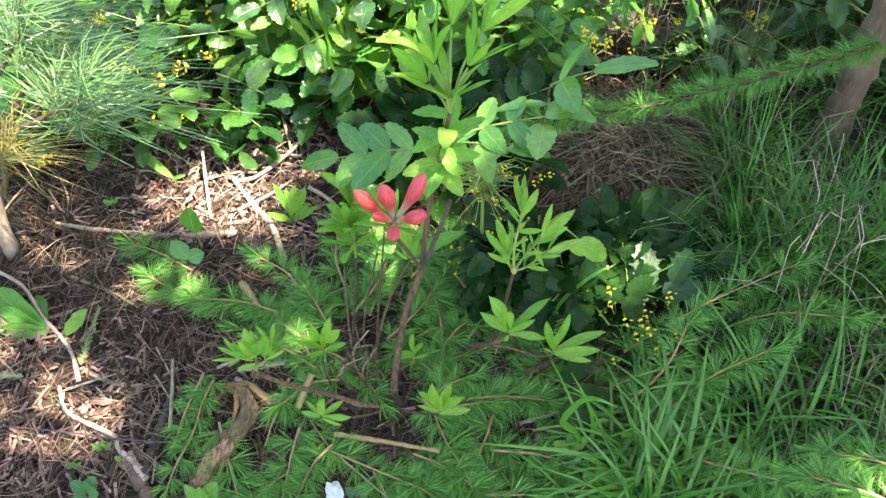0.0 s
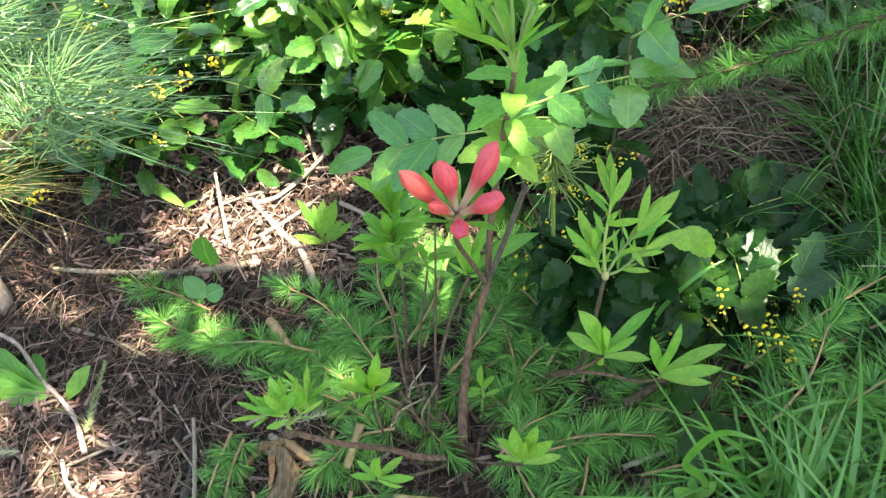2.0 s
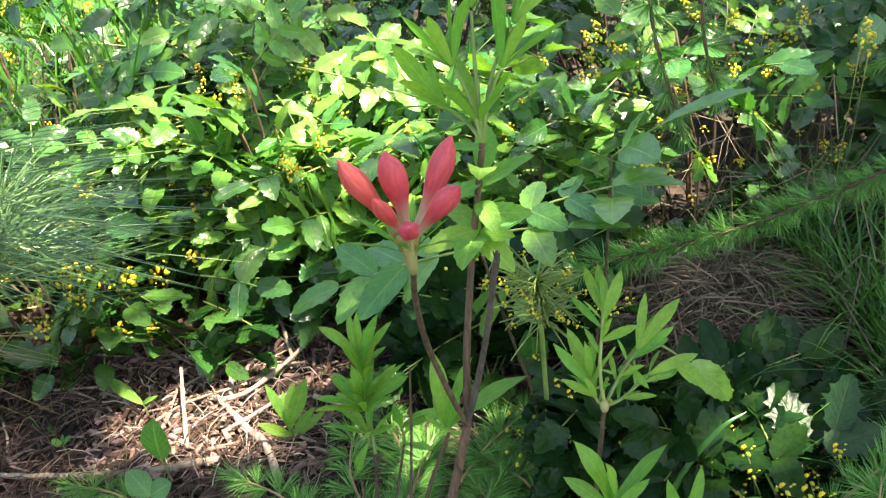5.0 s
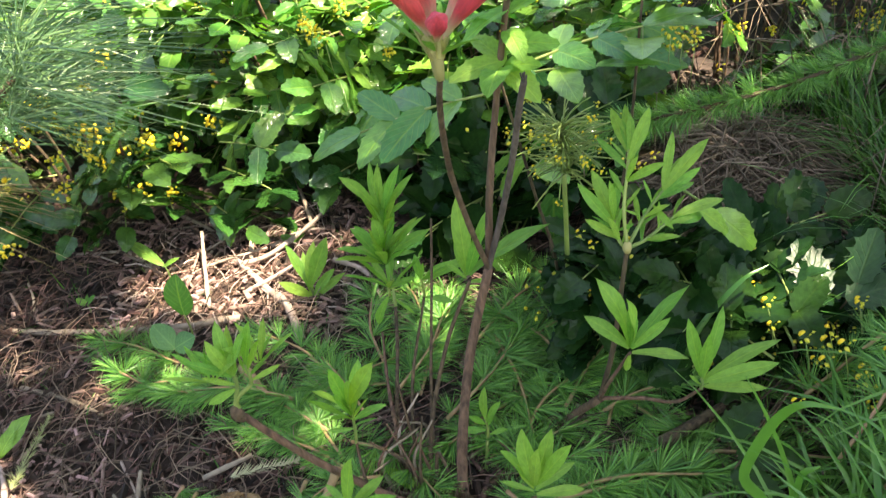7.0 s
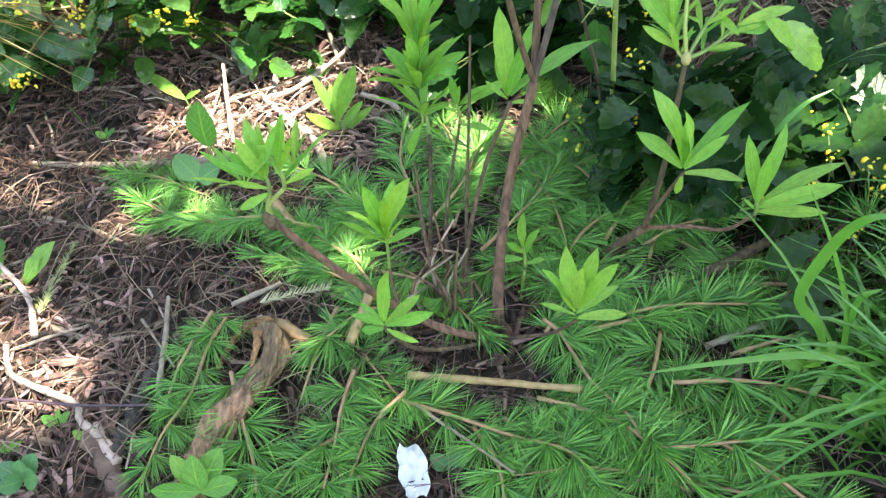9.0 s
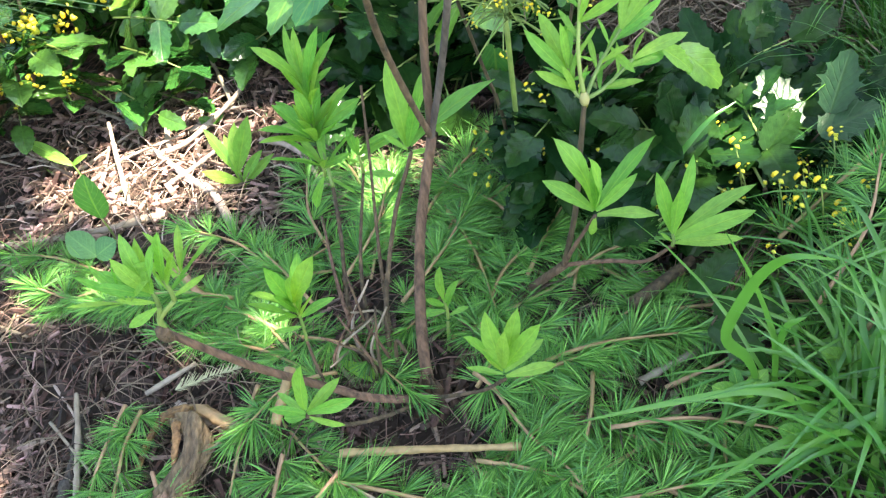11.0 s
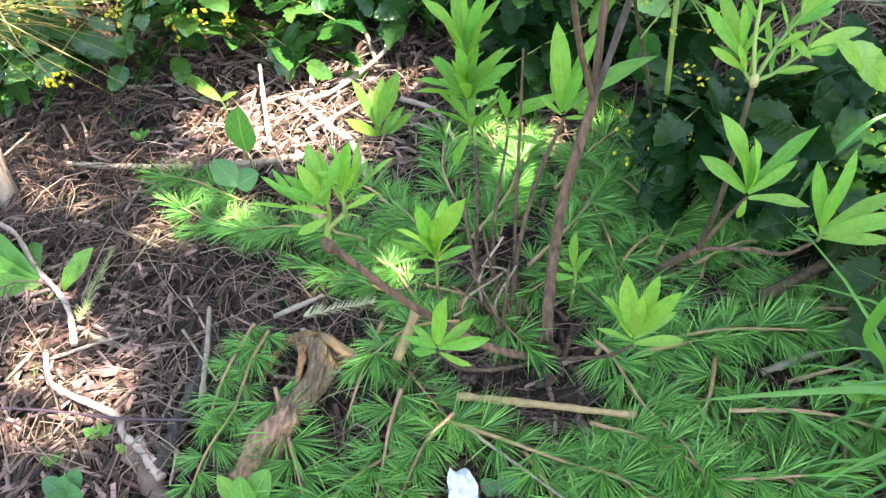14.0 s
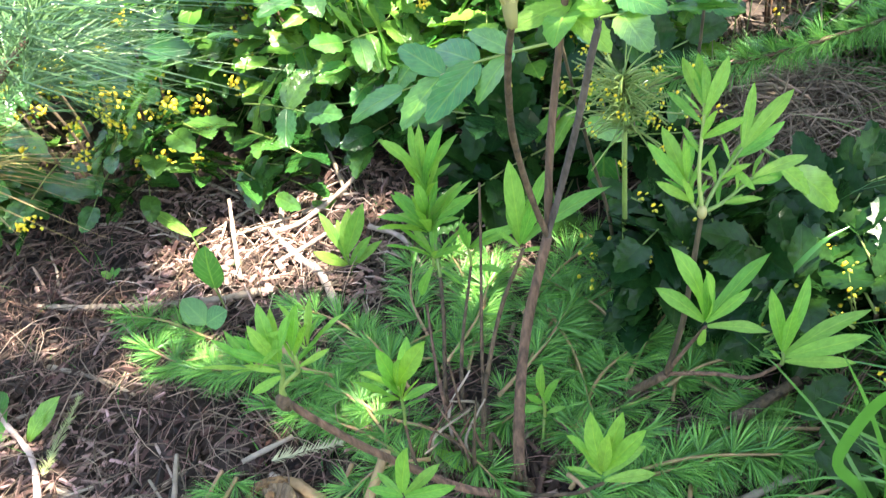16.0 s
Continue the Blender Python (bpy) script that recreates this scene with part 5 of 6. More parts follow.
def tall_leaves():
    """Single stems of the oregon grape that reach up beside the azalea."""
    base = on_bed(0.0, 0.79)
    shrub = thing("oregon_grape", base, "slender oregon grape shoot with fresh serrated leaves", "shrub", "oregon grape shrubs")
    top = Vector((-0.025, 0.735, 0.37))
    part("stem", tube("stem", [Vector((0, 0, -0.01)), Vector((0.012, 0.785, 0.14)) - base, Vector((-0.004, 0.77, 0.24)) - base, top - base], 0.0021, 0.0013, M_BARK, 6, 0.05), shrub)
    compound(shrub, base, top + Vector((0, 0, -0.01)), (-1, 0.12, -0.12), 0.125, 3, 0.054, YOUNG, 31, (0, -0.35, 1), ahead=0.8)
    compound(shrub, base, top, (0.6, -0.2, 0.15), 0.08, 2, 0.045, YOUNG, 32)
    compound(shrub, base, top + Vector((0.02, 0, 0.01)), (1, 0.1, 0.25), 0.10, 2, 0.045, YOUNG, 33)
    t2 = Vector((0.10, 0.79, 0.40))
    part("stem", tube("stem", [Vector((0.06, 0.01, -0.01)), Vector((0.068, 0.81, 0.14)) - base, Vector((0.088, 0.80, 0.26)) - base, t2 - base], 0.0018, 0.0011, M_BARK, 6, 0.05), shrub)
    compound(shrub, base, t2, (0.3, -0.1, 0.25), 0.06, 1, 0.066, YOUNG, 34)
    compound(shrub, base, t2 - Vector((0, 0, 0.02)), (-0.1, -0.5, 0.1), 0.05, 1, 0.060, YOUNG, 35)
    # spent raceme: a brush of thin green stalks with a few buds
    rg = random.Random(5)
    r0 = Vector((0.022, 0.742, 0.292))
    part("stem", tube("stem", [Vector((0.02, -0.01, 0.0)), r0 - base], 0.0026, 0.002, M_STALK, 6), shrub)
    for k in range(170):
        a = rg.uniform(0, 6.3)
        d = Vector((math.cos(a), math.sin(a), rg.uniform(-0.5, 1.0))).normalized()
        q = r0 + Vector((0, 0, rg.uniform(-0.02, 0.03)))
        L = rg.uniform(0.018, 0.05)
        part("flower_stalk", tube("flower_stalk", [q - base, q + d * L * 0.5 - base + Vector((0, 0, 0.003)), q + d * L - base], 0.0007, 0.0006, M_STALK, 4, 0, 2), shrub)
        if k % 4 == 0:
            part("blossom", BLOOMS[3], shrub, aim(q + d * L - base, d, (0, 0, 1), 0.4), "small yellow flower cluster")
    for x, y, z in ((0.089, 0.776, 0.25), (0.10, 0.80, 0.235), (0.11, 0.79, 0.25), (0.03, 0.72, 0.22), (0.04, 0.715, 0.21)):
        part("blossom", BLOOMS[3], shrub, aim(Vector((x, y, z)) - base, (0, -0.3, 1), (0, 1, 0), 0.55), "small yellow flower cluster")
    for x, y, z in ((0.193, 1.03, 0.262), (0.21, 1.04, 0.25), (0.18, 1.03, 0.275), (-0.238, 1.09, 0.306), (-0.225, 1.09, 0.30), (-0.25, 1.10, 0.315), (0.46, 1.10, 0.37), (0.47, 1.10, 0.355)):
        q = Vector((x, y, z))
        st = part("flower_stalk", tube("flower_stalk", [Vector((x, y + 0.05, 0.10)) - base, q - base], 0.0009, 0.0007, M_STALK, 4, 0, 2), shrub)
        part("blossom", BLOOMS[rg.randrange(3)], st, aim(q - base, (rg.uniform(-0.4, 0.4), -0.3, 1), (0, 1, 0), 0.8), "small yellow flower cluster")
    # broad serrated leaf hanging behind the right-hand rosette
    compound(shrub, base, (0.112, 0.69, 0.272), (0.7, -0.2, -0.5), 0.03, 0, 0.052, YOUNG, 36, (0.2, -0.7, 0.7))
    compound(shrub, base, (0.024, 0.905, 0.175), (-0.05, -0.1, -0.8), 0.012, 0, 0.062, YOUNG, 37, (0.0, -1.0, 0.3))


tall_leaves()


def holly_leaves():
    """A few large spiny leaves that catch the sky beside the grass."""
    base = on_bed(0.26, 0.70)
    shrub = thing("oregon_grape", base, "large spiny glossy oregon grape leaves catching skylight", "shrub", "oregon grape shrubs")
    part("stem", tube("stem", [(0, 0, -0.01), (0.0, 0.008, 0.03), (0, 0.012, 0.055)], 0.003, 0.002, M_BARK, 6), shrub)
    for k, (p, d, up, s) in enumerate((((0.236, 0.690, 0.146), (-0.12, 0.84, 0.50), (-0.05, -0.52, 0.85), 0.060), ((0.206, 0.690, 0.124), (0.95, 0.15, 0.02), (0.0, -0.42, 0.9), 0.046), ((0.212, 0.680, 0.104), (0.86, 0.25, 0.02), (0.0, -0.42, 0.9), 0.048),
                                       ((0.262, 0.685, 0.160), (0.35, 0.35, 0.85), (-0.5, -0.5, 0.7), 0.052), ((0.25, 0.675, 0.15), (0.9, 0.0, 0.3), (0, -0.4, 1), 0.052), ((0.24, 0.66, 0.12), (0.5, -0.7, 0.1), (0, 0, 1), 0.06),
                                       ((0.115, 0.575, 0.105), (0.6, 0.4, 0.1), (0, -0.3, 1), 0.055), ((0.125, 0.56, 0.10), (0.9, -0.1, 0.0), (0, -0.2, 1), 0.055), ((0.12, 0.548, 0.10), (0.45, -0.8, 0.0), (0, -0.2, 1), 0.05))):
        st = part("leaf_stalk", tube("leaf_stalk", [Vector((0.0, 0.012, 0.05 if k < 6 else 0.03)), Vector(p) - base], 0.0010, 0.0008, M_BARK, 5), shrub)
        part("leaflet", (SPINY if k < 5 else HOLLY)[k % 3], st, aim(Vector(p) - base, d, up, s))
    for k in range(22):
        q = Vector((0.215 + rnd.uniform(-0.05, 0.06), 0.640 + rnd.uniform(-0.05, 0.05), 0.125 + rnd.uniform(-0.025, 0.03)))
        g = Vector((q.x, q.y, height(q.x, q.y)))
        st = part("flower_stalk", tube("flower_stalk", [g - base, (g + q) / 2 - base + Vector((0.01, 0.005, 0)), q - base], 0.0008, 0.0006, M_STALK, 4, 0, 2), shrub)
        part("blossom", BLOOMS[3], st, aim(q - base, (0, 0, 1), (0, 1, 0), rnd.uniform(0.5, 0.85)), "small yellow flower cluster")


holly_leaves()


# ---- grass ----
def blades(name, mat, count, place, long_, wide, seed, lean=0.6, bow=(0.4, 2.2)):
    """Arching grass blades, five lengths each, with a keel."""
    rg = random.Random(seed)
    verts, faces = [], []
    for _ in range(count):
        x, y = place(rg)
        L, w = rg.uniform(*long_), rg.uniform(*wide) / 2
        a = rg.uniform(0, 6.3)
        s = rg.uniform(0.05, lean)
        c = rg.uniform(*bow)
        p = Vector((x, y, height(x, y) - 0.004))
        side = Vector((-math.sin(a), math.cos(a), 0))
        b = len(verts)
        n = 6
        for k in range(n + 1):
            t = k / n
            ww = w * min(1, 0.6 + t) * (1 - t ** 2.5)
            ang = s + c * t
            verts += [p - side * ww, p + Vector((0, 0, -ww * 0.35)), p + side * ww]
            p = p + Vector((math.cos(a) * math.sin(ang), math.sin(a) * math.sin(ang), math.cos(ang))) * (L / n)
        for k in range(n):
            o = b + 3 * k
            faces += [(o, o + 1, o + 4, o + 3), (o + 1, o + 2, o + 5, o + 4)]
    return mesh(name, verts, faces, mat)


def right_bed(rg):
    while True:
        x, y = rg.uniform(0.16, 1.3), rg.uniform(0.30, 1.25)
        edge = (0.20 if y > 0.5 else 0.155) + 0.10 * max(0, (y - 0.55)) + 0.25 * max(0, y - 0.85)
        if x > edge + 0.05 * noise.noise(Vector((x * 5, y * 9, 1))) and not (0.10 < x < 0.35 and 0.80 < y < 1.10) and not (0.44 < x < 0.68 and 0.80 < y < 1.05) and not (0.13 < x < 0.31 and 0.62 < y < 0.80):
            return x, y


def behind_dry(rg):
    while True:
        x, y = rg.uniform(0.34, 0.95), rg.uniform(0.68, 1.12)
        if not (0.42 < x < 0.68 and y > 0.80) and x > 0.36 + 0.05 * (y - 0.7):
            return x, y


tagged(new("grass", blades("grass", M_GRASS, 5600, right_bed, (0.06, 0.19), (0.0016, 0.0040), 1, 0.6, (0.7, 2.6))), "long fresh green grass beside the larch cuttings", "grass", kind="stuff")
tagged(new("fine_grass", blades("fine_grass", M_GRASS, 3600, behind_dry, (0.12, 0.27), (0.0015, 0.003), 6, 0.35)), "fine upright grass beside the larch trunk", "grass", kind="stuff")
tagged(new("sparse_grass", blades("sparse_grass", M_GRASS, 90, lambda rg: (rg.uniform(-0.75, -0.2), rg.uniform(0.55, 1.15)), (0.02, 0.06), (0.001, 0.0022), 2)), "scattered short grass blades in the mulch", "grass", kind="stuff")
tagged(new("back_grass", blades("back_grass", M_GRASS, 5000, lambda rg: (rg.uniform(-2.6, 2.2), rg.uniform(1.9, 4.2)), (0.15, 0.42), (0.004, 0.010), 3)), "tall sunny grass behind the shrubs", "grass", kind="stuff")
tagged(new("left_grass", blades("left_grass", M_GRASS, 900, lambda rg: (rg.uniform(-1.5, -0.85), rg.uniform(1.0, 2.0)), (0.15, 0.38), (0.004, 0.009), 4)), "tall light grass behind the pine sapling", "grass", kind="stuff")


def tussock(cx, cy, count, long_, wide, lean, seed, spread=0.03, label="tuft of broad arching grass blades"):
    rg = random.Random(seed)
    base = on_bed(cx, cy)
    ob = thing("grass_tuft", base, label, "grass", "grass tufts")
    for _ in range(count):
        x, y = cx + rg.gauss(0, spread), cy + rg.gauss(0, spread)
        one = blades("blade", M_BLADE, 1, lambda r_: (x, y), long_, wide, rg.randrange(9999), lean, (0.6, 2.2) if lean < 0.4 else (1.3, 2.9))
        one.transform(Matrix.Translation(-base))
        part("blade", one, ob)
    return ob


tussock(0.185, 0.475, 6, (0.10, 0.18), (0.003, 0.005), 0.5, 21, 0.015)
tussock(0.21, 0.55, 10, (0.12, 0.20), (0.003, 0.005), 0.5, 22, 0.02)
tussock(0.205, 0.44, 18, (0.12, 0.21), (0.0035, 0.0068), 0.3, 31, 0.018)
tussock(0.205, 0.49, 12, (0.12, 0.20), (0.0035, 0.0068), 0.3, 32, 0.014)
tussock(0.20, 0.425, 14, (0.12, 0.22), (0.004, 0.0075), 0.3, 33, 0.015)
tussock(0.196, 0.468, 20, (0.12, 0.20), (0.004, 0.0075), 0.2, 34, 0.014)
tussock(0.20, 0.50, 26, (0.10, 0.17), (0.0025, 0.005), 0.5, 1, 0.03)
tussock(0.27, 0.53, 30, (0.12, 0.20), (0.003, 0.0055), 0.5, 12, 0.035)
tussock(0.34, 0.50, 26, (0.14, 0.24), (0.003, 0.006), 0.6, 13, 0.04)
tussock(0.44, 0.56, 20, (0.14, 0.24), (0.003, 0.006), 0.6, 14, 0.04)
tussock(0.20, 0.42, 16, (0.16, 0.28), (0.0035, 0.006), 0.6, 2)
tussock(0.26, 0.47, 16, (0.16, 0.28), (0.004, 0.008), 0.6, 3)
tussock(0.33, 0.44, 16, (0.16, 0.30), (0.004, 0.008), 0.7, 4)
tussock(0.40, 0.52, 16, (0.16, 0.30), (0.004, 0.007), 0.7, 5)
tussock(0.34, 0.58, 14, (0.16, 0.26), (0.003, 0.006), 0.7, 6)
tussock(0.42, 0.85, 26, (0.18, 0.30), (0.002, 0.004), 0.35, 7, 0.04, "upright tuft of fine grass")
tussock(0.52, 0.80, 22, (0.18, 0.30), (0.002, 0.004), 0.35, 8, 0.04, "upright tuft of fine grass")


def broad_blade(points, w, label):
    """One long flat blade of couch grass along a line."""
    line = smooth_line(points, 5)
    base = line[0].copy()
    verts, faces = [], []
    for i, q in enumerate(line):
        t = i / (len(line) - 1)
        d = (line[min(i + 1, len(line) - 1)] - line[max(i - 1, 0)]).normalized()
        s = d.cross(Vector((0.1, -0.6, 0.8))).normalized()
        ww = w / 2 * min(1, 0.5 + 2 * t) * (1 - t ** 3) + 0.0003
        verts += [q - base - s * ww, q - base + s.cross(d) * ww * 0.3, q - base + s * ww]
        if i:
            o = 3 * (i - 1)
            faces += [(o, o + 1, o + 4, o + 3), (o + 1, o + 2, o + 5, o + 4)]
    ob = new("couch_grass", mesh("grass_blade", verts, faces, M_BLADE))
    ob.location = base
    return tagged(ob, label, "grass", "long grass blades")


broad_blade([(0.20, 0.46, 0.03), (0.155, 0.465, 0.10), (0.119, 0.472, 0.122), (0.06, 0.49, 0.10), (0.0, 0.512, 0.066)], 0.0055, "long flat pale green grass blade over larch cuttings")
broad_blade([(0.144, 0.485, 0.063), (0.138, 0.485, 0.093), (0.115, 0.470, 0.067), (0.099, 0.455, 0.023), (0.085, 0.445, -0.020)], 0.0055, "long flat grass blade bent down over larch cuttings")
broad_blade([(0.154, 0.490, -0.015), (0.147, 0.490, 0.036), (0.146, 0.500, 0.117), (0.142, 0.510, 0.146), (0.129, 0.515, 0.186), (0.113, 0.520, 0.224)], 0.0045, "upright grass stalk beside dark spiny leaves")
broad_blade([(0.134, 0.495, 0.096), (0.124, 0.495, 0.126), (0.108, 0.495, 0.154), (0.118, 0.495, 0.191), (0.128, 0.490, 0.217), (0.138, 0.480, 0.234), (0.156, 0.470, 0.236)], 0.0080, "broad pale green grass blade arching to the side")
broad_blade([(0.130, 0.475, 0.058), (0.120, 0.460, 0.012), (0.114, 0.455, -0.033)], 0.0075, "broad short grass blade in the tuft")
broad_blade([(0.156, 0.455, -0.040), (0.148, 0.465, 0.014), (0.140, 0.475, 0.057)], 0.0065, "broad short grass blade in the tuft")
broad_blade([(0.132, 0.450, -0.036), (0.143, 0.455, 0.016), (0.151, 0.460, 0.081)], 0.0060, "broad leaning grass blade in the tuft")
broad_blade([(0.158, 0.460, -0.002), (0.159, 0.460, 0.048), (0.166, 0.455, 0.085)], 0.0090, "broad short grass blade in the tuft")
broad_blade([(0.148, 0.500, 0.117), (0.150, 0.500, 0.144), (0.160, 0.495, 0.157)], 0.0050, "narrow arching grass blade beside dark leaves")
broad_blade([(0.108, 0.450, -0.032), (0.114, 0.455, 0.013), (0.119, 0.460, 0.044)], 0.0060, "broad short grass blade in the tuft")
broad_blade([(0.10, 0.66, 0.05), (0.12, 0.68, 0.12), (0.16, 0.69, 0.17), (0.19, 0.70, 0.18)], 0.005, "thin leaning grass blade before dark leaves")

tagged(new("tall_stalks", blades("tall_stalks", M_BLADE, 90, lambda rg: (rg.uniform(-0.95, -0.5), rg.uniform(1.4, 1.75)), (0.34, 0.55), (0.005, 0.012), 51, 0.25, (0.1, 0.9))), "tall broad grass stalks behind the pine sapling", "grass", kind="stuff")

# dead grass heap
HEAP = strands("dry_grass", M_STRAW, 1300, (0.145, 0.31, 0.87, 1.06), (0.05, 0.16), (0.0009, 0.0026), 0.03, 9, 0.0)
for v in HEAP.vertices:
    far = ((v.co.x - 0.24) / 0.15) ** 2 + ((v.co.y - 0.965) / 0.13) ** 2
    v.co.z += 0.055 * math.exp(-far)
tagged(new("dry_grass", HEAP), "heap of grey brown dead grass", "dead grass", kind="stuff")
# dark strands below the straw give the heap its shaded gaps by colour
tagged(new("dry_grass_under", strands("dry_grass_under", M_FIBRE, 1500, (0.13, 0.33, 0.86, 1.08), (0.05, 0.14), (0.001, 0.0024), 0.03, 19, 0.0)), "dark strand layer under the heap, standing in for shade in its gaps", "dead grass", kind="stuff")
tagged(new("dry_stalks", strands("dry_stalks", M_STRAW, 90, (0.40, 0.60, 0.55, 0.95), (0.08, 0.2), (0.001, 0.002), 0.10, 12, 0.02)), "pale dead stalks in the grass", "dead grass", kind="stuff")
tagged(new("dead_stems", strands("dead_stems", M_BLEACH, 26, (0.40, 0.50, 0.66, 0.76), (0.08, 0.16), (0.0008, 0.0016), 0.10, 22, 0.06)), "bleached dead stalks standing in the grass", "dead grass", kind="stuff")
tagged(new("short_grass", blades("short_grass", M_GRASS, 500, lambda rg: (rg.uniform(0.42, 0.70), rg.uniform(0.80, 1.0)), (0.04, 0.10), (0.0016, 0.003), 8)), "short grass round the foot of the larch", "grass", kind="stuff")
tagged(new("dry_stems", strands("dry_stems", M_STRAW, 120, (0.0, 0.6, 1.05, 1.3), (0.1, 0.25), (0.001, 0.002), 0.16, 13, 0.02)), "pale dead stalks under the back shrubs", "dead grass", kind="stuff")

# ---- pine sapling ----
PINE = [needles("needle_brush", M_PINE, 110, 0.105, 0.0016, 0.25, 1.9, 30 + k, 1.15, 0.06) for k in range(2)]
PINE_OLD = needles("needle_brush", M_PINE_OLD, 130, 0.11, 0.0012, 0.4, 1.8, 35, 0.4, 0.05)


def build_pine():
    base = on_bed(-0.685, 0.825)
    tree = thing("pine_sapling", base, "small pine sapling with long blue green needles", "tree")
    part("trunk", tube("trunk", [(0, 0, -0.02), (0.006, 0.01, 0.06), (0.02, 0.03, 0.15), (0.03, 0.04, 0.30), (0.03, 0.05, 0.46)], 0.0115, 0.006, M_TRUNK, 10, 0.12), tree)
    for k, (p, d, s, old) in enumerate((((-0.432, 0.77, 0.415), (0.35, 0.05, 0.75), 1.0, 0), ((-0.48, 0.81, 0.39), (0.1, 0.4, 0.6), 0.9, 0), ((-0.575, 0.79, 0.31), (0.4, 0.1, 0.4), 1.0, 1), ((-0.60, 0.90, 0.40), (0.2, 0.5, 0.5), 1.0, 0),
                                        ((-0.66, 0.85, 0.52), (0.0, 0.2, 1.0), 1.05, 0), ((-0.62, 0.76, 0.34), (0.2, -0.5, 0.3), 0.8, 1), ((-0.78, 0.80, 0.36), (-0.6, 0, 0.4), 1.0, 0), ((-0.56, 0.96, 0.36), (0.4, 0.5, 0.4), 1.0, 0), ((-0.52, 0.86, 0.44), (0.3, 0.3, 0.8), 1.0, 0))):
        q = Vector(p) - base
        a = Vector((0.02, 0.03, max(0.10, q.z - 0.14)))
        part("branch", tube("branch", [a, (a + q) / 2 + Vector((0, 0, -0.01)), q], 0.005, 0.003, M_BARK, 6), tree)
        part("needle_brush", PINE_OLD if old else PINE[k % 2], tree, aim(q - Vector(d).normalized() * 0.02, d, (0, 0, 1), s), "yellowing old needles" if old else "")
        if not old:
            part("needle_brush", PINE[(k + 1) % 2], tree, aim(q - Vector(d).normalized() * 0.05, d, (0, 0, 1), s * 0.9, 1.0))


build_pine()


# ---- small weeds ----
def weed(x, y, leaves, size, label, mat_meshes, h=0.01, name="seedling"):
    base = on_bed(x, y)
    ob = thing(name, base, label, "weed", "seedlings")
    part("stem", tube("stem", [(0, 0, -0.004), (0.001, 0.001, h * 0.5), (0, 0, h)], 0.0013, 0.0009, M_STALK, 5), ob)
    for k, (d, L) in enumerate(leaves):
        part("leaf", mat_meshes[k % len(mat_meshes)], ob, aim((0, 0, h), d, (-d[0] * 0.5, -0.9, 0.7), L * size))
    return ob


OVAL = [leaf("leaf", M_WEED, 0.48, "obovate", 9, 0.15, 0.2, 0.05, 0, 2), leaf("leaf", M_WEED, 0.6, "oval", 9, 0.12, 0.3, 0.06, 0, 5)]
BLUE = [leaf("leaf", material("blue_green_leaf", (0.07, 0.22, 0.075), 0.15, 0.5, 80, 0.3, trans=0.25, veins=0.3), 0.75, "oval", 9, 0.1, 0.2, 0.04, 0, 6)]
BIG = [leaf("leaf", M_WEED, 0.42, "obovate", 12, 0.2, 0.35, 0.12, 0.05, 8), leaf("leaf", M_WEED, 0.5, "obovate", 12, 0.25, 0.3, 0.14, 0.05, 9)]
weed(-0.398, 0.830, (((0.12, -0.10, 1.0), 1.0),), 0.056, "seedling with one upright oval leaf", OVAL[1:], 0.042)
weed(-0.405, 0.795, (((-0.55, 0.3, 0.75), 1.0), ((0.75, -0.1, 0.45), 0.9)), 0.036, "seedling with rounded blue green leaves", BLUE, 0.026)
weed(-0.455, 0.945, (((-0.8, 0.5, 0.4), 1.0), ((0.4, -0.2, 0.3), 0.4)), 0.075, "low weed with one bent pale leaf", [leaf("leaf", M_WEED, 0.20, "oval", 9, 0.2, 0.6, 0.08, 0, 4)], 0.03)
weed(-0.562, 0.680, (((0.75, 0.35, 0.75), 0.62), ((0.5, 0.2, 0.6), 0.4)), 0.09, "low broad leaf weed in the mulch", BIG, 0.012)
weed(-0.587, 0.686, (((-0.85, 0.50, 0.24), 1.0), ((-0.9, 0.25, 0.05), 0.85), ((-0.95, 0.0, 0.05), 0.6), ((-0.5, 0.8, 0.15), 0.6)), 0.115, "broad leaf weed rosette on sunny mulch", BIG, 0.014)
weed(-0.47, 0.455, (((-0.8, 0.3, 0.5), 1.0), ((0.5, 0.5, 0.7), 1.0), ((0.8, -0.3, 0.5), 1.0), ((0.1, 0.3, 1), 0.8), ((-0.4, -0.6, 0.5), 0.9)), 0.024, "leafy weed at the edge of the mulch", BLUE, 0.025)
weed(-0.322, 0.435, (((-0.6, 0.5, 0.7), 1.0), ((0.5, 0.6, 0.7), 1.0), ((0.9, -0.1, 0.4), 1.0), ((0.0, 0.3, 1), 0.9), ((-0.8, -0.2, 0.4), 1.0)), 0.036, "leafy weed at the edge of the mulch", OVAL, 0.03)
weed(-0.14, 0.452, (((0.6, 0.5, 0.5), 1.0), ((-0.6, 0.3, 0.5), 0.8)), 0.022, "tiny round leaf seedling among larch cuttings", BLUE, 0.012)
for x, y in ((-0.44, 0.50), (-0.47, 0.515), (-0.50, 0.49), (-0.30, 0.98), (-0.55, 0.91)):
    weed(x, y, (((0.7, 0.2, 0.6), 1.0), ((-0.7, 0.1, 0.6), 0.9), ((0, 0.7, 0.7), 0.8)), rnd.uniform(0.014, 0.024), "tiny seedling sprouting from the mulch", OVAL, 0.012)
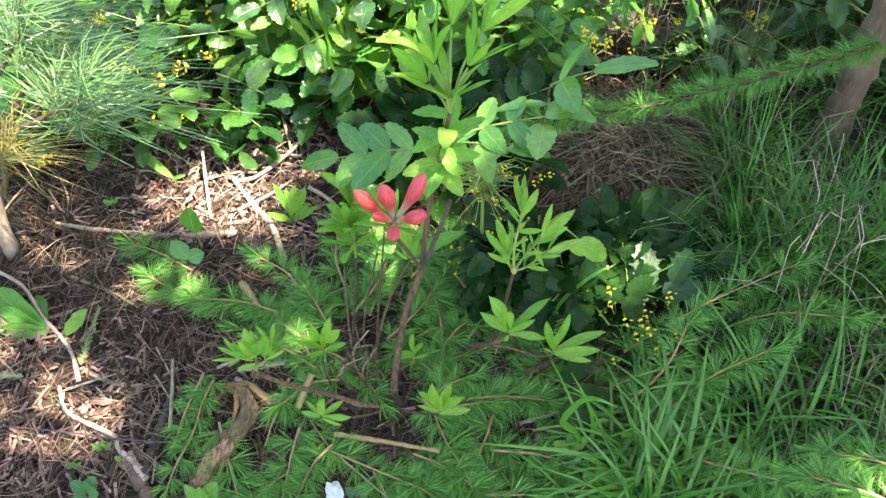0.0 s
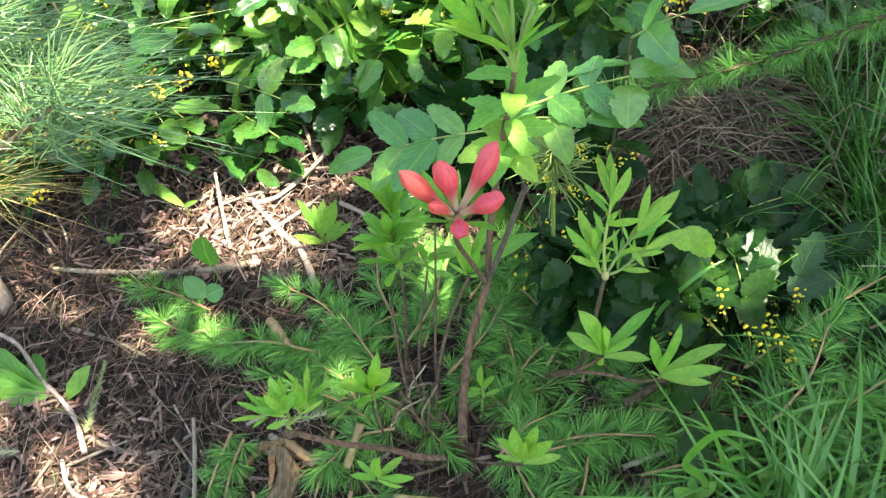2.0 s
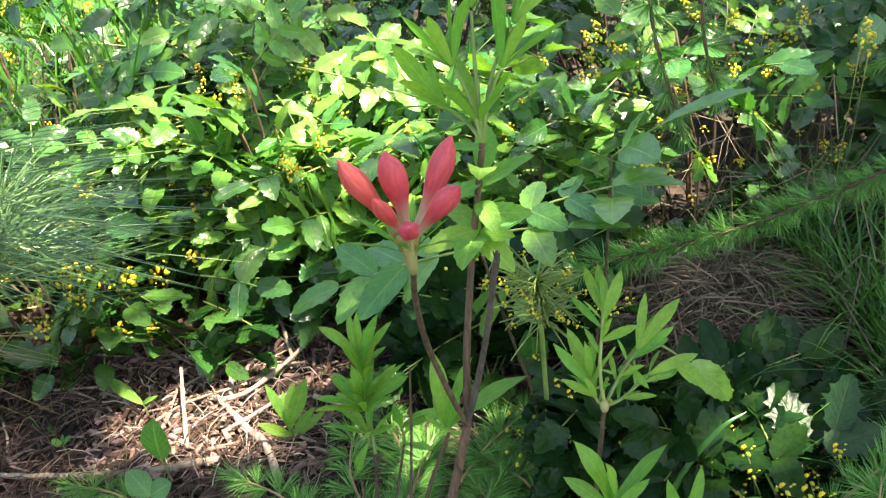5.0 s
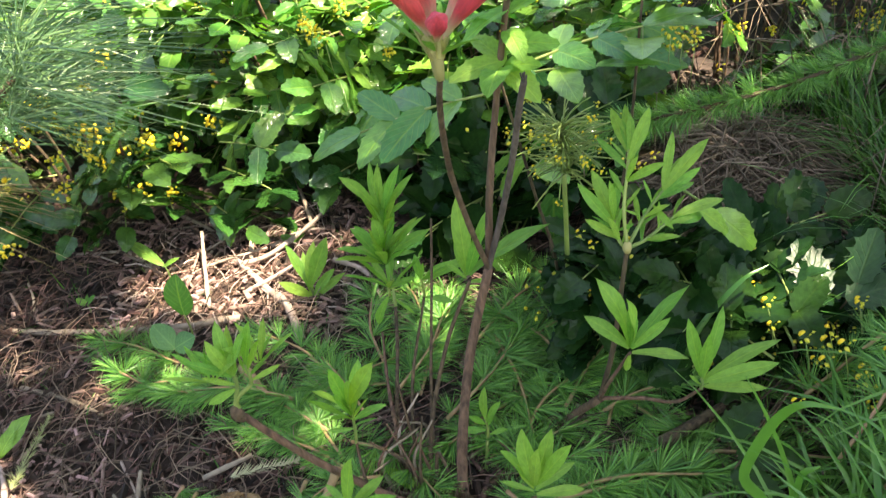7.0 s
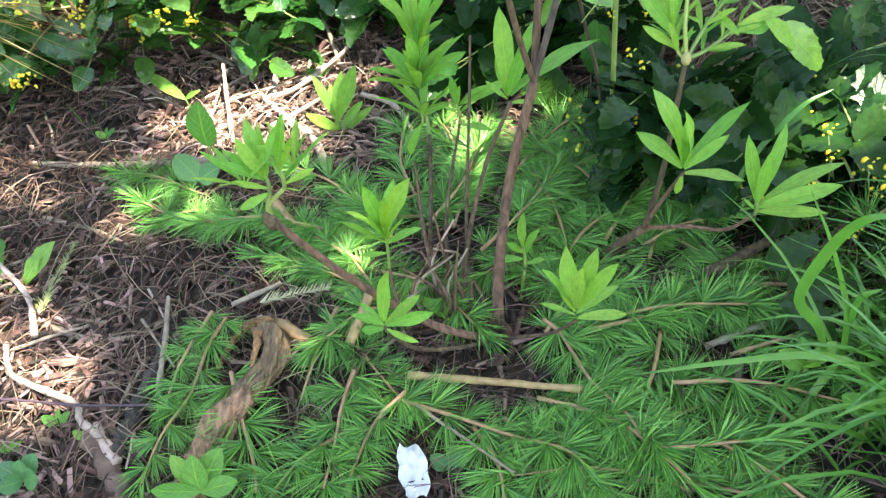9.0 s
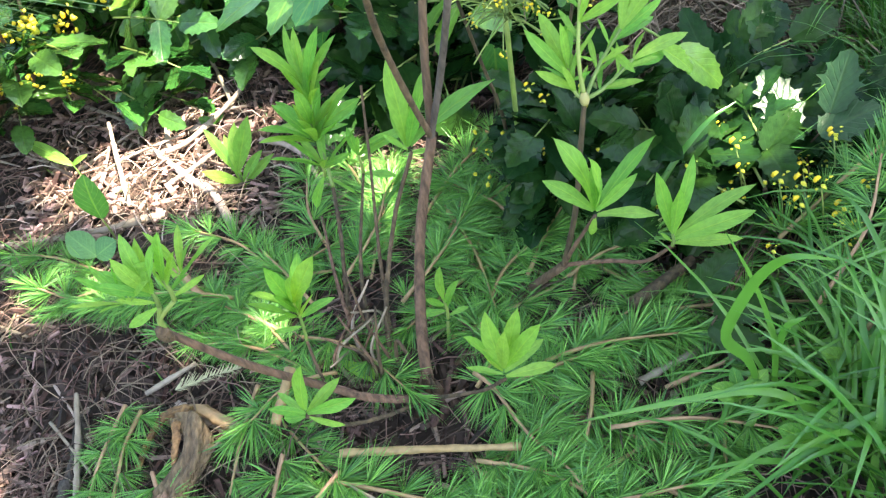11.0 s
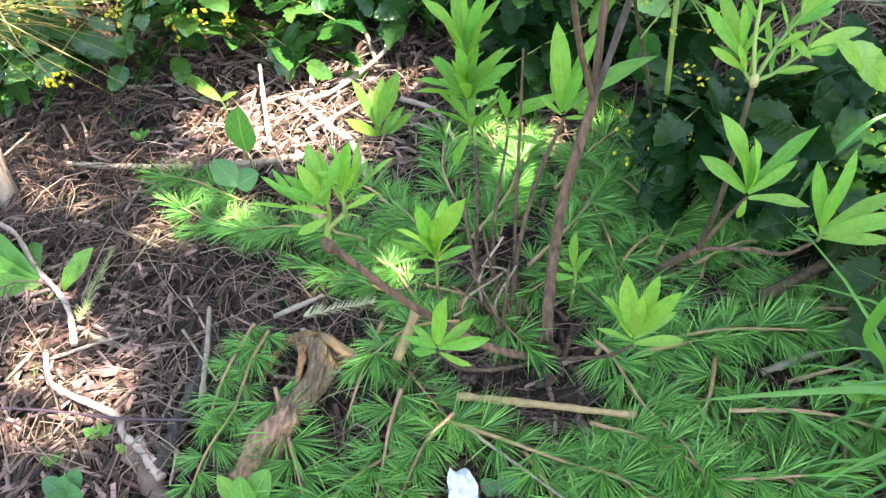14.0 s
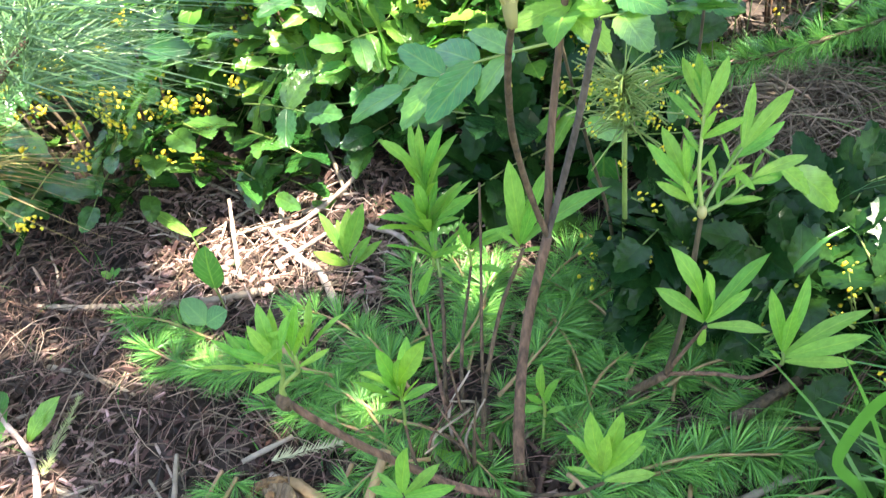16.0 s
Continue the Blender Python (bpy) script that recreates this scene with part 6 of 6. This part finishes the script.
for x, y in ((0.12, 0.49), (0.15, 0.45), (0.20, 0.50)):
    weed(x, y, (((0.7, 0.2, 0.6), 1.0), ((-0.7, 0.1, 0.6), 0.9), ((0, 0.7, 0.7), 0.8), ((0, -0.6, 0.8), 0.8)), 0.028, "small bright weed between grass blades", OVAL, 0.05)


# ---- white scrap ----
def scrap():
    verts, faces, n, w = [], [], 9, 6
    for i in range(n):
        for k in range(w):
            u, v = k / (w - 1) - 0.5, i / (n - 1) - 0.5
            r = 0.80 - 1.1 * v * v - 0.07 * math.sin(13 * v + 3 * k) + 0.10 * noise.noise(Vector((k * 1.7, v * 9, 1)))
            z = 0.008 * noise.noise(Vector((u * 5, v * 7, 3))) + 0.004 * noise.noise(Vector((u * 13, v * 15, 8))) + 0.003 * u * u
            verts.append((0.027 * u * r, 0.038 * v + 0.0012 * math.sin(9 * u), z))
    top = len(verts)
    verts += [(x, y, z - 0.0012) for x, y, z in verts]
    for i in range(n - 1):
        for k in range(w - 1):
            a = i * w + k
            faces += [(a, a + 1, a + w + 1, a + w), (top + a, top + a + w, top + a + w + 1, top + a + 1)]
    ob = new("paper_scrap", mesh("paper_scrap", verts, faces, M_WHITE))
    ob.matrix_basis = Matrix.Translation(on_bed(-0.165, 0.447, 0.022)) @ Euler((0.35, 0.1, 0.2)).to_matrix().to_4x4()
    tagged(ob, "crumpled white paper scrap among larch cuttings", "litter")


scrap()


# ---- the larch tree: leaning trunk, low limbs, crown added overhead out of view ----
def build_larch():
    base = on_bed(0.555, 0.985)
    tree = thing("larch_tree", base, "larch tree with rough grey brown leaning trunk", "tree")
    line = [(0, 0, -0.05), (0.006, 0.008, 0.1), (0.03, 0.03, 0.35), (0.12, 0.10, 0.9), (0.2, 0.06, 1.6), (0.34, -0.12, 2.3), (0.46, -0.32, 3.0), (0.56, -0.45, 3.9), (0.6, -0.5, 4.6)]
    part("trunk", tube("trunk", line, 0.025, 0.012, M_LARCHBARK, 16, 0.13, 16), tree)
    rg = random.Random(3)
    spine = smooth_line(line, 10)
    for k in range(16):
        o = Vector(spine[rg.randrange(50, 78)])
        a, L = rg.uniform(0, 6.3), rg.uniform(0.8, 1.5)
        d = Vector((math.cos(a), math.sin(a), rg.uniform(-0.1, 0.35)))
        part("limb", tube("limb", [o, o + d * L * 0.5 + Vector((0, 0, 0.06)), o + d * L], 0.007, 0.002, M_BARK, 6, 0.08), tree)
    # unseen crown added to shade the bed: thousands of small sprays with gaps between
    rg = np.random.default_rng(21)
    # bed spots left open to the sun; each ellipse places one sun patch
    gaps = ((-0.38, 0.971, 0.165, 0.114), (-0.335, 0.87, 0.06, 0.05), (-0.65, 0.665, 0.10, 0.055), (-0.55, 0.56, 0.10, 0.07), (-0.45, 0.76, 0.07, 0.045), (-0.125, 0.785, 0.045, 0.045), (-0.32, 0.785, 0.035, 0.04), (-0.285, 0.848, 0.032, 0.025), (-0.11, 0.86, 0.08, 0.05), (-0.56, 1.04, 0.07, 0.05), (-0.18, 1.105, 0.12, 0.065),
            (-0.42, 1.26, 0.40, 0.16), (-0.12, 1.25, 0.32, 0.15), (0.42, 0.40, 0.12, 0.07), (-0.95, 1.2, 0.3, 0.35), (-0.8, 1.75, 0.35, 0.18), (0.175, 0.715, 0.065, 0.05), (0.22, 0.960, 0.20, 0.014), (-0.74, 0.93, 0.13, 0.07), (-0.62, 0.86, 0.14, 0.06), (0.5, 1.9, 0.3, 0.2), (0.55, 1.5, 0.25, 0.12))
    # bed spots under fewer sprays, for half light
    thin = ((-0.27, 0.70, 0.13, 0.075), (-0.23, 0.61, 0.06, 0.05))
    verts, faces = [], []
    for step in range(22500):
        layer, cell = divmod(step, 7500)
        gx = -1.4 + 2.9 * ((cell % 100) + rg.uniform(-0.2, 1.2)) / 100
        gy = -0.35 + 2.5 * ((cell // 100) + rg.uniform(-0.2, 1.2)) / 75
        dist = rg.uniform(2.1, 3.2) + 0.6 * layer + 0.5 * noise.noise(Vector((gx * 1.7, gy * 1.7, 9 + layer)))
        rim = math.hypot((gx - 0.05) / 1.45, (gy - 0.9) / 1.25)
        if rim + 0.35 * noise.noise(Vector((gx * 2.5, gy * 2.5, 3 + layer))) > 0.98:
            continue
        if any(((gx - a) / c) ** 2 + ((gy - b) / d) ** 2 < rg.uniform(0.85, 1.15) + 0.6 * noise.noise(Vector((gx * 14, gy * 14, 2))) for a, b, c, d in gaps) and not (gy < 0.76 and gx < -0.42 and rg.random() < 0.10) and not (0.8 < gy < 1.14 and rg.random() < 0.025):
            continue
        if rg.random() < 0.62 and any(((gx - a) / c) ** 2 + ((gy - b) / d) ** 2 < 1.0 + 0.5 * noise.noise(Vector((gx * 11, gy * 11, 4))) for a, b, c, d in thin):
            continue
        if ((gy > 1.10 and gx < 0.35) or (gy > 1.3 and gx > 0.4)) and rg.random() < (0.8 if gy < 1.38 else 0.58):
            continue
        if noise.noise(Vector((gx * 2.2, gy * 2.2, 5))) > 0.5 and gy > 0.8:
            continue
        c = Vector((gx, gy, SLOPE * gy)) + SUN * dist - base
        e = Euler(rg.uniform(-0.9, 0.9, 3)).to_matrix()
        s = rg.uniform(0.046, 0.064)
        turn = Matrix.Rotation(rg.uniform(0, 6.3), 3, "Z")
        b = len(verts)
        for u, v, w in ((-0.35, 0, 0), (0, -1, 0.1), (0.35, 0, 0), (0, 1, 0.1), (0, 0, 0.2)):
            verts.append(c + e @ (turn @ Vector((u * s, v * s, w * s))))
        faces += [(b, b + 1, b + 4), (b + 1, b + 2, b + 4), (b + 2, b + 3, b + 4), (b + 3, b, b + 4)]
    part("crown", mesh("crown", verts, faces, M_CROWN), tree, None, "unseen green larch crown added to shade the bed, gaps set for sun patches")
    # low limb that reaches over the dry grass
    low = [Vector(q) for q in ((0.62, 0.995, 0.305), (0.5, 0.965, 0.283), (0.377, 0.947, 0.258), (0.294, 0.94, 0.238), (0.208, 0.935, 0.226), (0.12, 0.926, 0.222), (0.07, 0.922, 0.214))]
    larch_spray(low, True, "larch_branch", "low larch branch with dense bright needles", "larch branches", 0.0055, M_BARK, 0.003, 0.85, flat=False)
    for k, pts in enumerate((((0.66, 1.25, 0.75), (0.5, 1.3, 0.62), (0.38, 1.3, 0.48)), ((0.7, 1.3, 0.8), (0.62, 1.38, 0.62), (0.55, 1.42, 0.45)), ((0.66, 1.2, 0.7), (0.45, 1.35, 0.66), (0.25, 1.45, 0.55)), ((0.7, 1.1, 0.6), (0.75, 1.02, 0.45), (0.78, 0.95, 0.34)), ((0.70, 1.05, 0.5), (0.62, 1.12, 0.40), (0.52, 1.15, 0.33)), ((0.20, 1.06, 0.56), (0.197, 1.03, 0.444), (0.222, 1.02, 0.335)), ((0.26, 1.06, 0.56), (0.251, 1.03, 0.437), (0.262, 1.02, 0.37)))):
        larch_spray([Vector(p) for p in pts], True, "larch_branch", "hanging larch branch with soft green needles", "larch branches", 0.012, M_BARK, 0.0025, 0.9, flat=False)


build_larch()


# ---- the shrubs and hedge that close the view behind ----
def leaf_mass(name, count, place, size, mat, seed):
    rg = random.Random(seed)
    verts, faces = [], []
    for _ in range(count):
        p = place(rg)
        e = Euler((rg.uniform(-0.9, 0.6), rg.uniform(-0.8, 0.8), rg.uniform(0, 6.3))).to_matrix()
        s = rg.uniform(*size)
        b = len(verts)
        for u, v, w in ((0, -0.5, 0), (-0.26, -0.1, 0.06), (-0.2, 0.2, 0.05), (0, 0.5, -0.06), (0.2, 0.2, 0.05), (0.26, -0.1, 0.06), (0, 0, 0)):
            verts.append(p + e @ Vector((u * s, v * s, w * s)))
        faces += [(b, b + 6, b + 1), (b + 1, b + 6, b + 2), (b + 2, b + 6, b + 3), (b + 3, b + 6, b + 4), (b + 4, b + 6, b + 5), (b + 5, b + 6, b)]
    return mesh(name, verts, faces, mat)


def clumps(seed, count, xs, ys, rs, squash):
    """Rounded shrub shapes, given as centres and radii."""
    rg = random.Random(seed)
    return [(rg.uniform(*xs), rg.uniform(*ys), rg.uniform(*rs), rg.uniform(*squash)) for _ in range(count)]


BACK = clumps(1, 46, (-2.6, 2.6), (2.15, 4.6), (0.22, 0.5), (0.8, 1.4))
RING = [(7 * math.cos(a) * random.Random(i).uniform(0.6, 1), 1.2 + 6 * math.sin(a) * random.Random(i + 9).uniform(0.75, 1), random.Random(i + 5).uniform(0.5, 1.0), random.Random(i + 2).uniform(1.0, 1.9))
        for i, a in enumerate(np.linspace(-0.35, math.pi + 0.35, 46))]


def on_clump(rg, group):
    cx, cy, r, s = group[rg.randrange(len(group))]
    a, u = rg.uniform(0, 6.3), rg.uniform(-0.15, 1.0)
    q = r * (0.8 + 0.25 * rg.random()) * (1 + 0.3 * noise.noise(Vector((cx + 2 * math.cos(a), cy + 2 * math.sin(a), 3 * u))))
    w = math.sqrt(max(0.0, 1 - u * u))
    x, y = cx + q * w * math.cos(a), cy + q * w * math.sin(a)
    return Vector((x, y, height(x, y) + r * 0.15 + q * max(0.0, u) * s))


def mound(rg):
    return on_clump(rg, BACK)


def far_wall(rg):
    return on_clump(rg, RING)


tagged(new("back_shrubs", leaf_mass("back_shrubs", 22000, mound, (0.05, 0.09), M_FAR, 41)), "sunlit leafy undergrowth behind the bed", "undergrowth", kind="stuff")
tagged(new("garden_shrubs", leaf_mass("garden_shrubs", 24000, far_wall, (0.09, 0.17), M_FAR, 42)), "rounded green shrubs round the garden", "shrubs", kind="stuff")
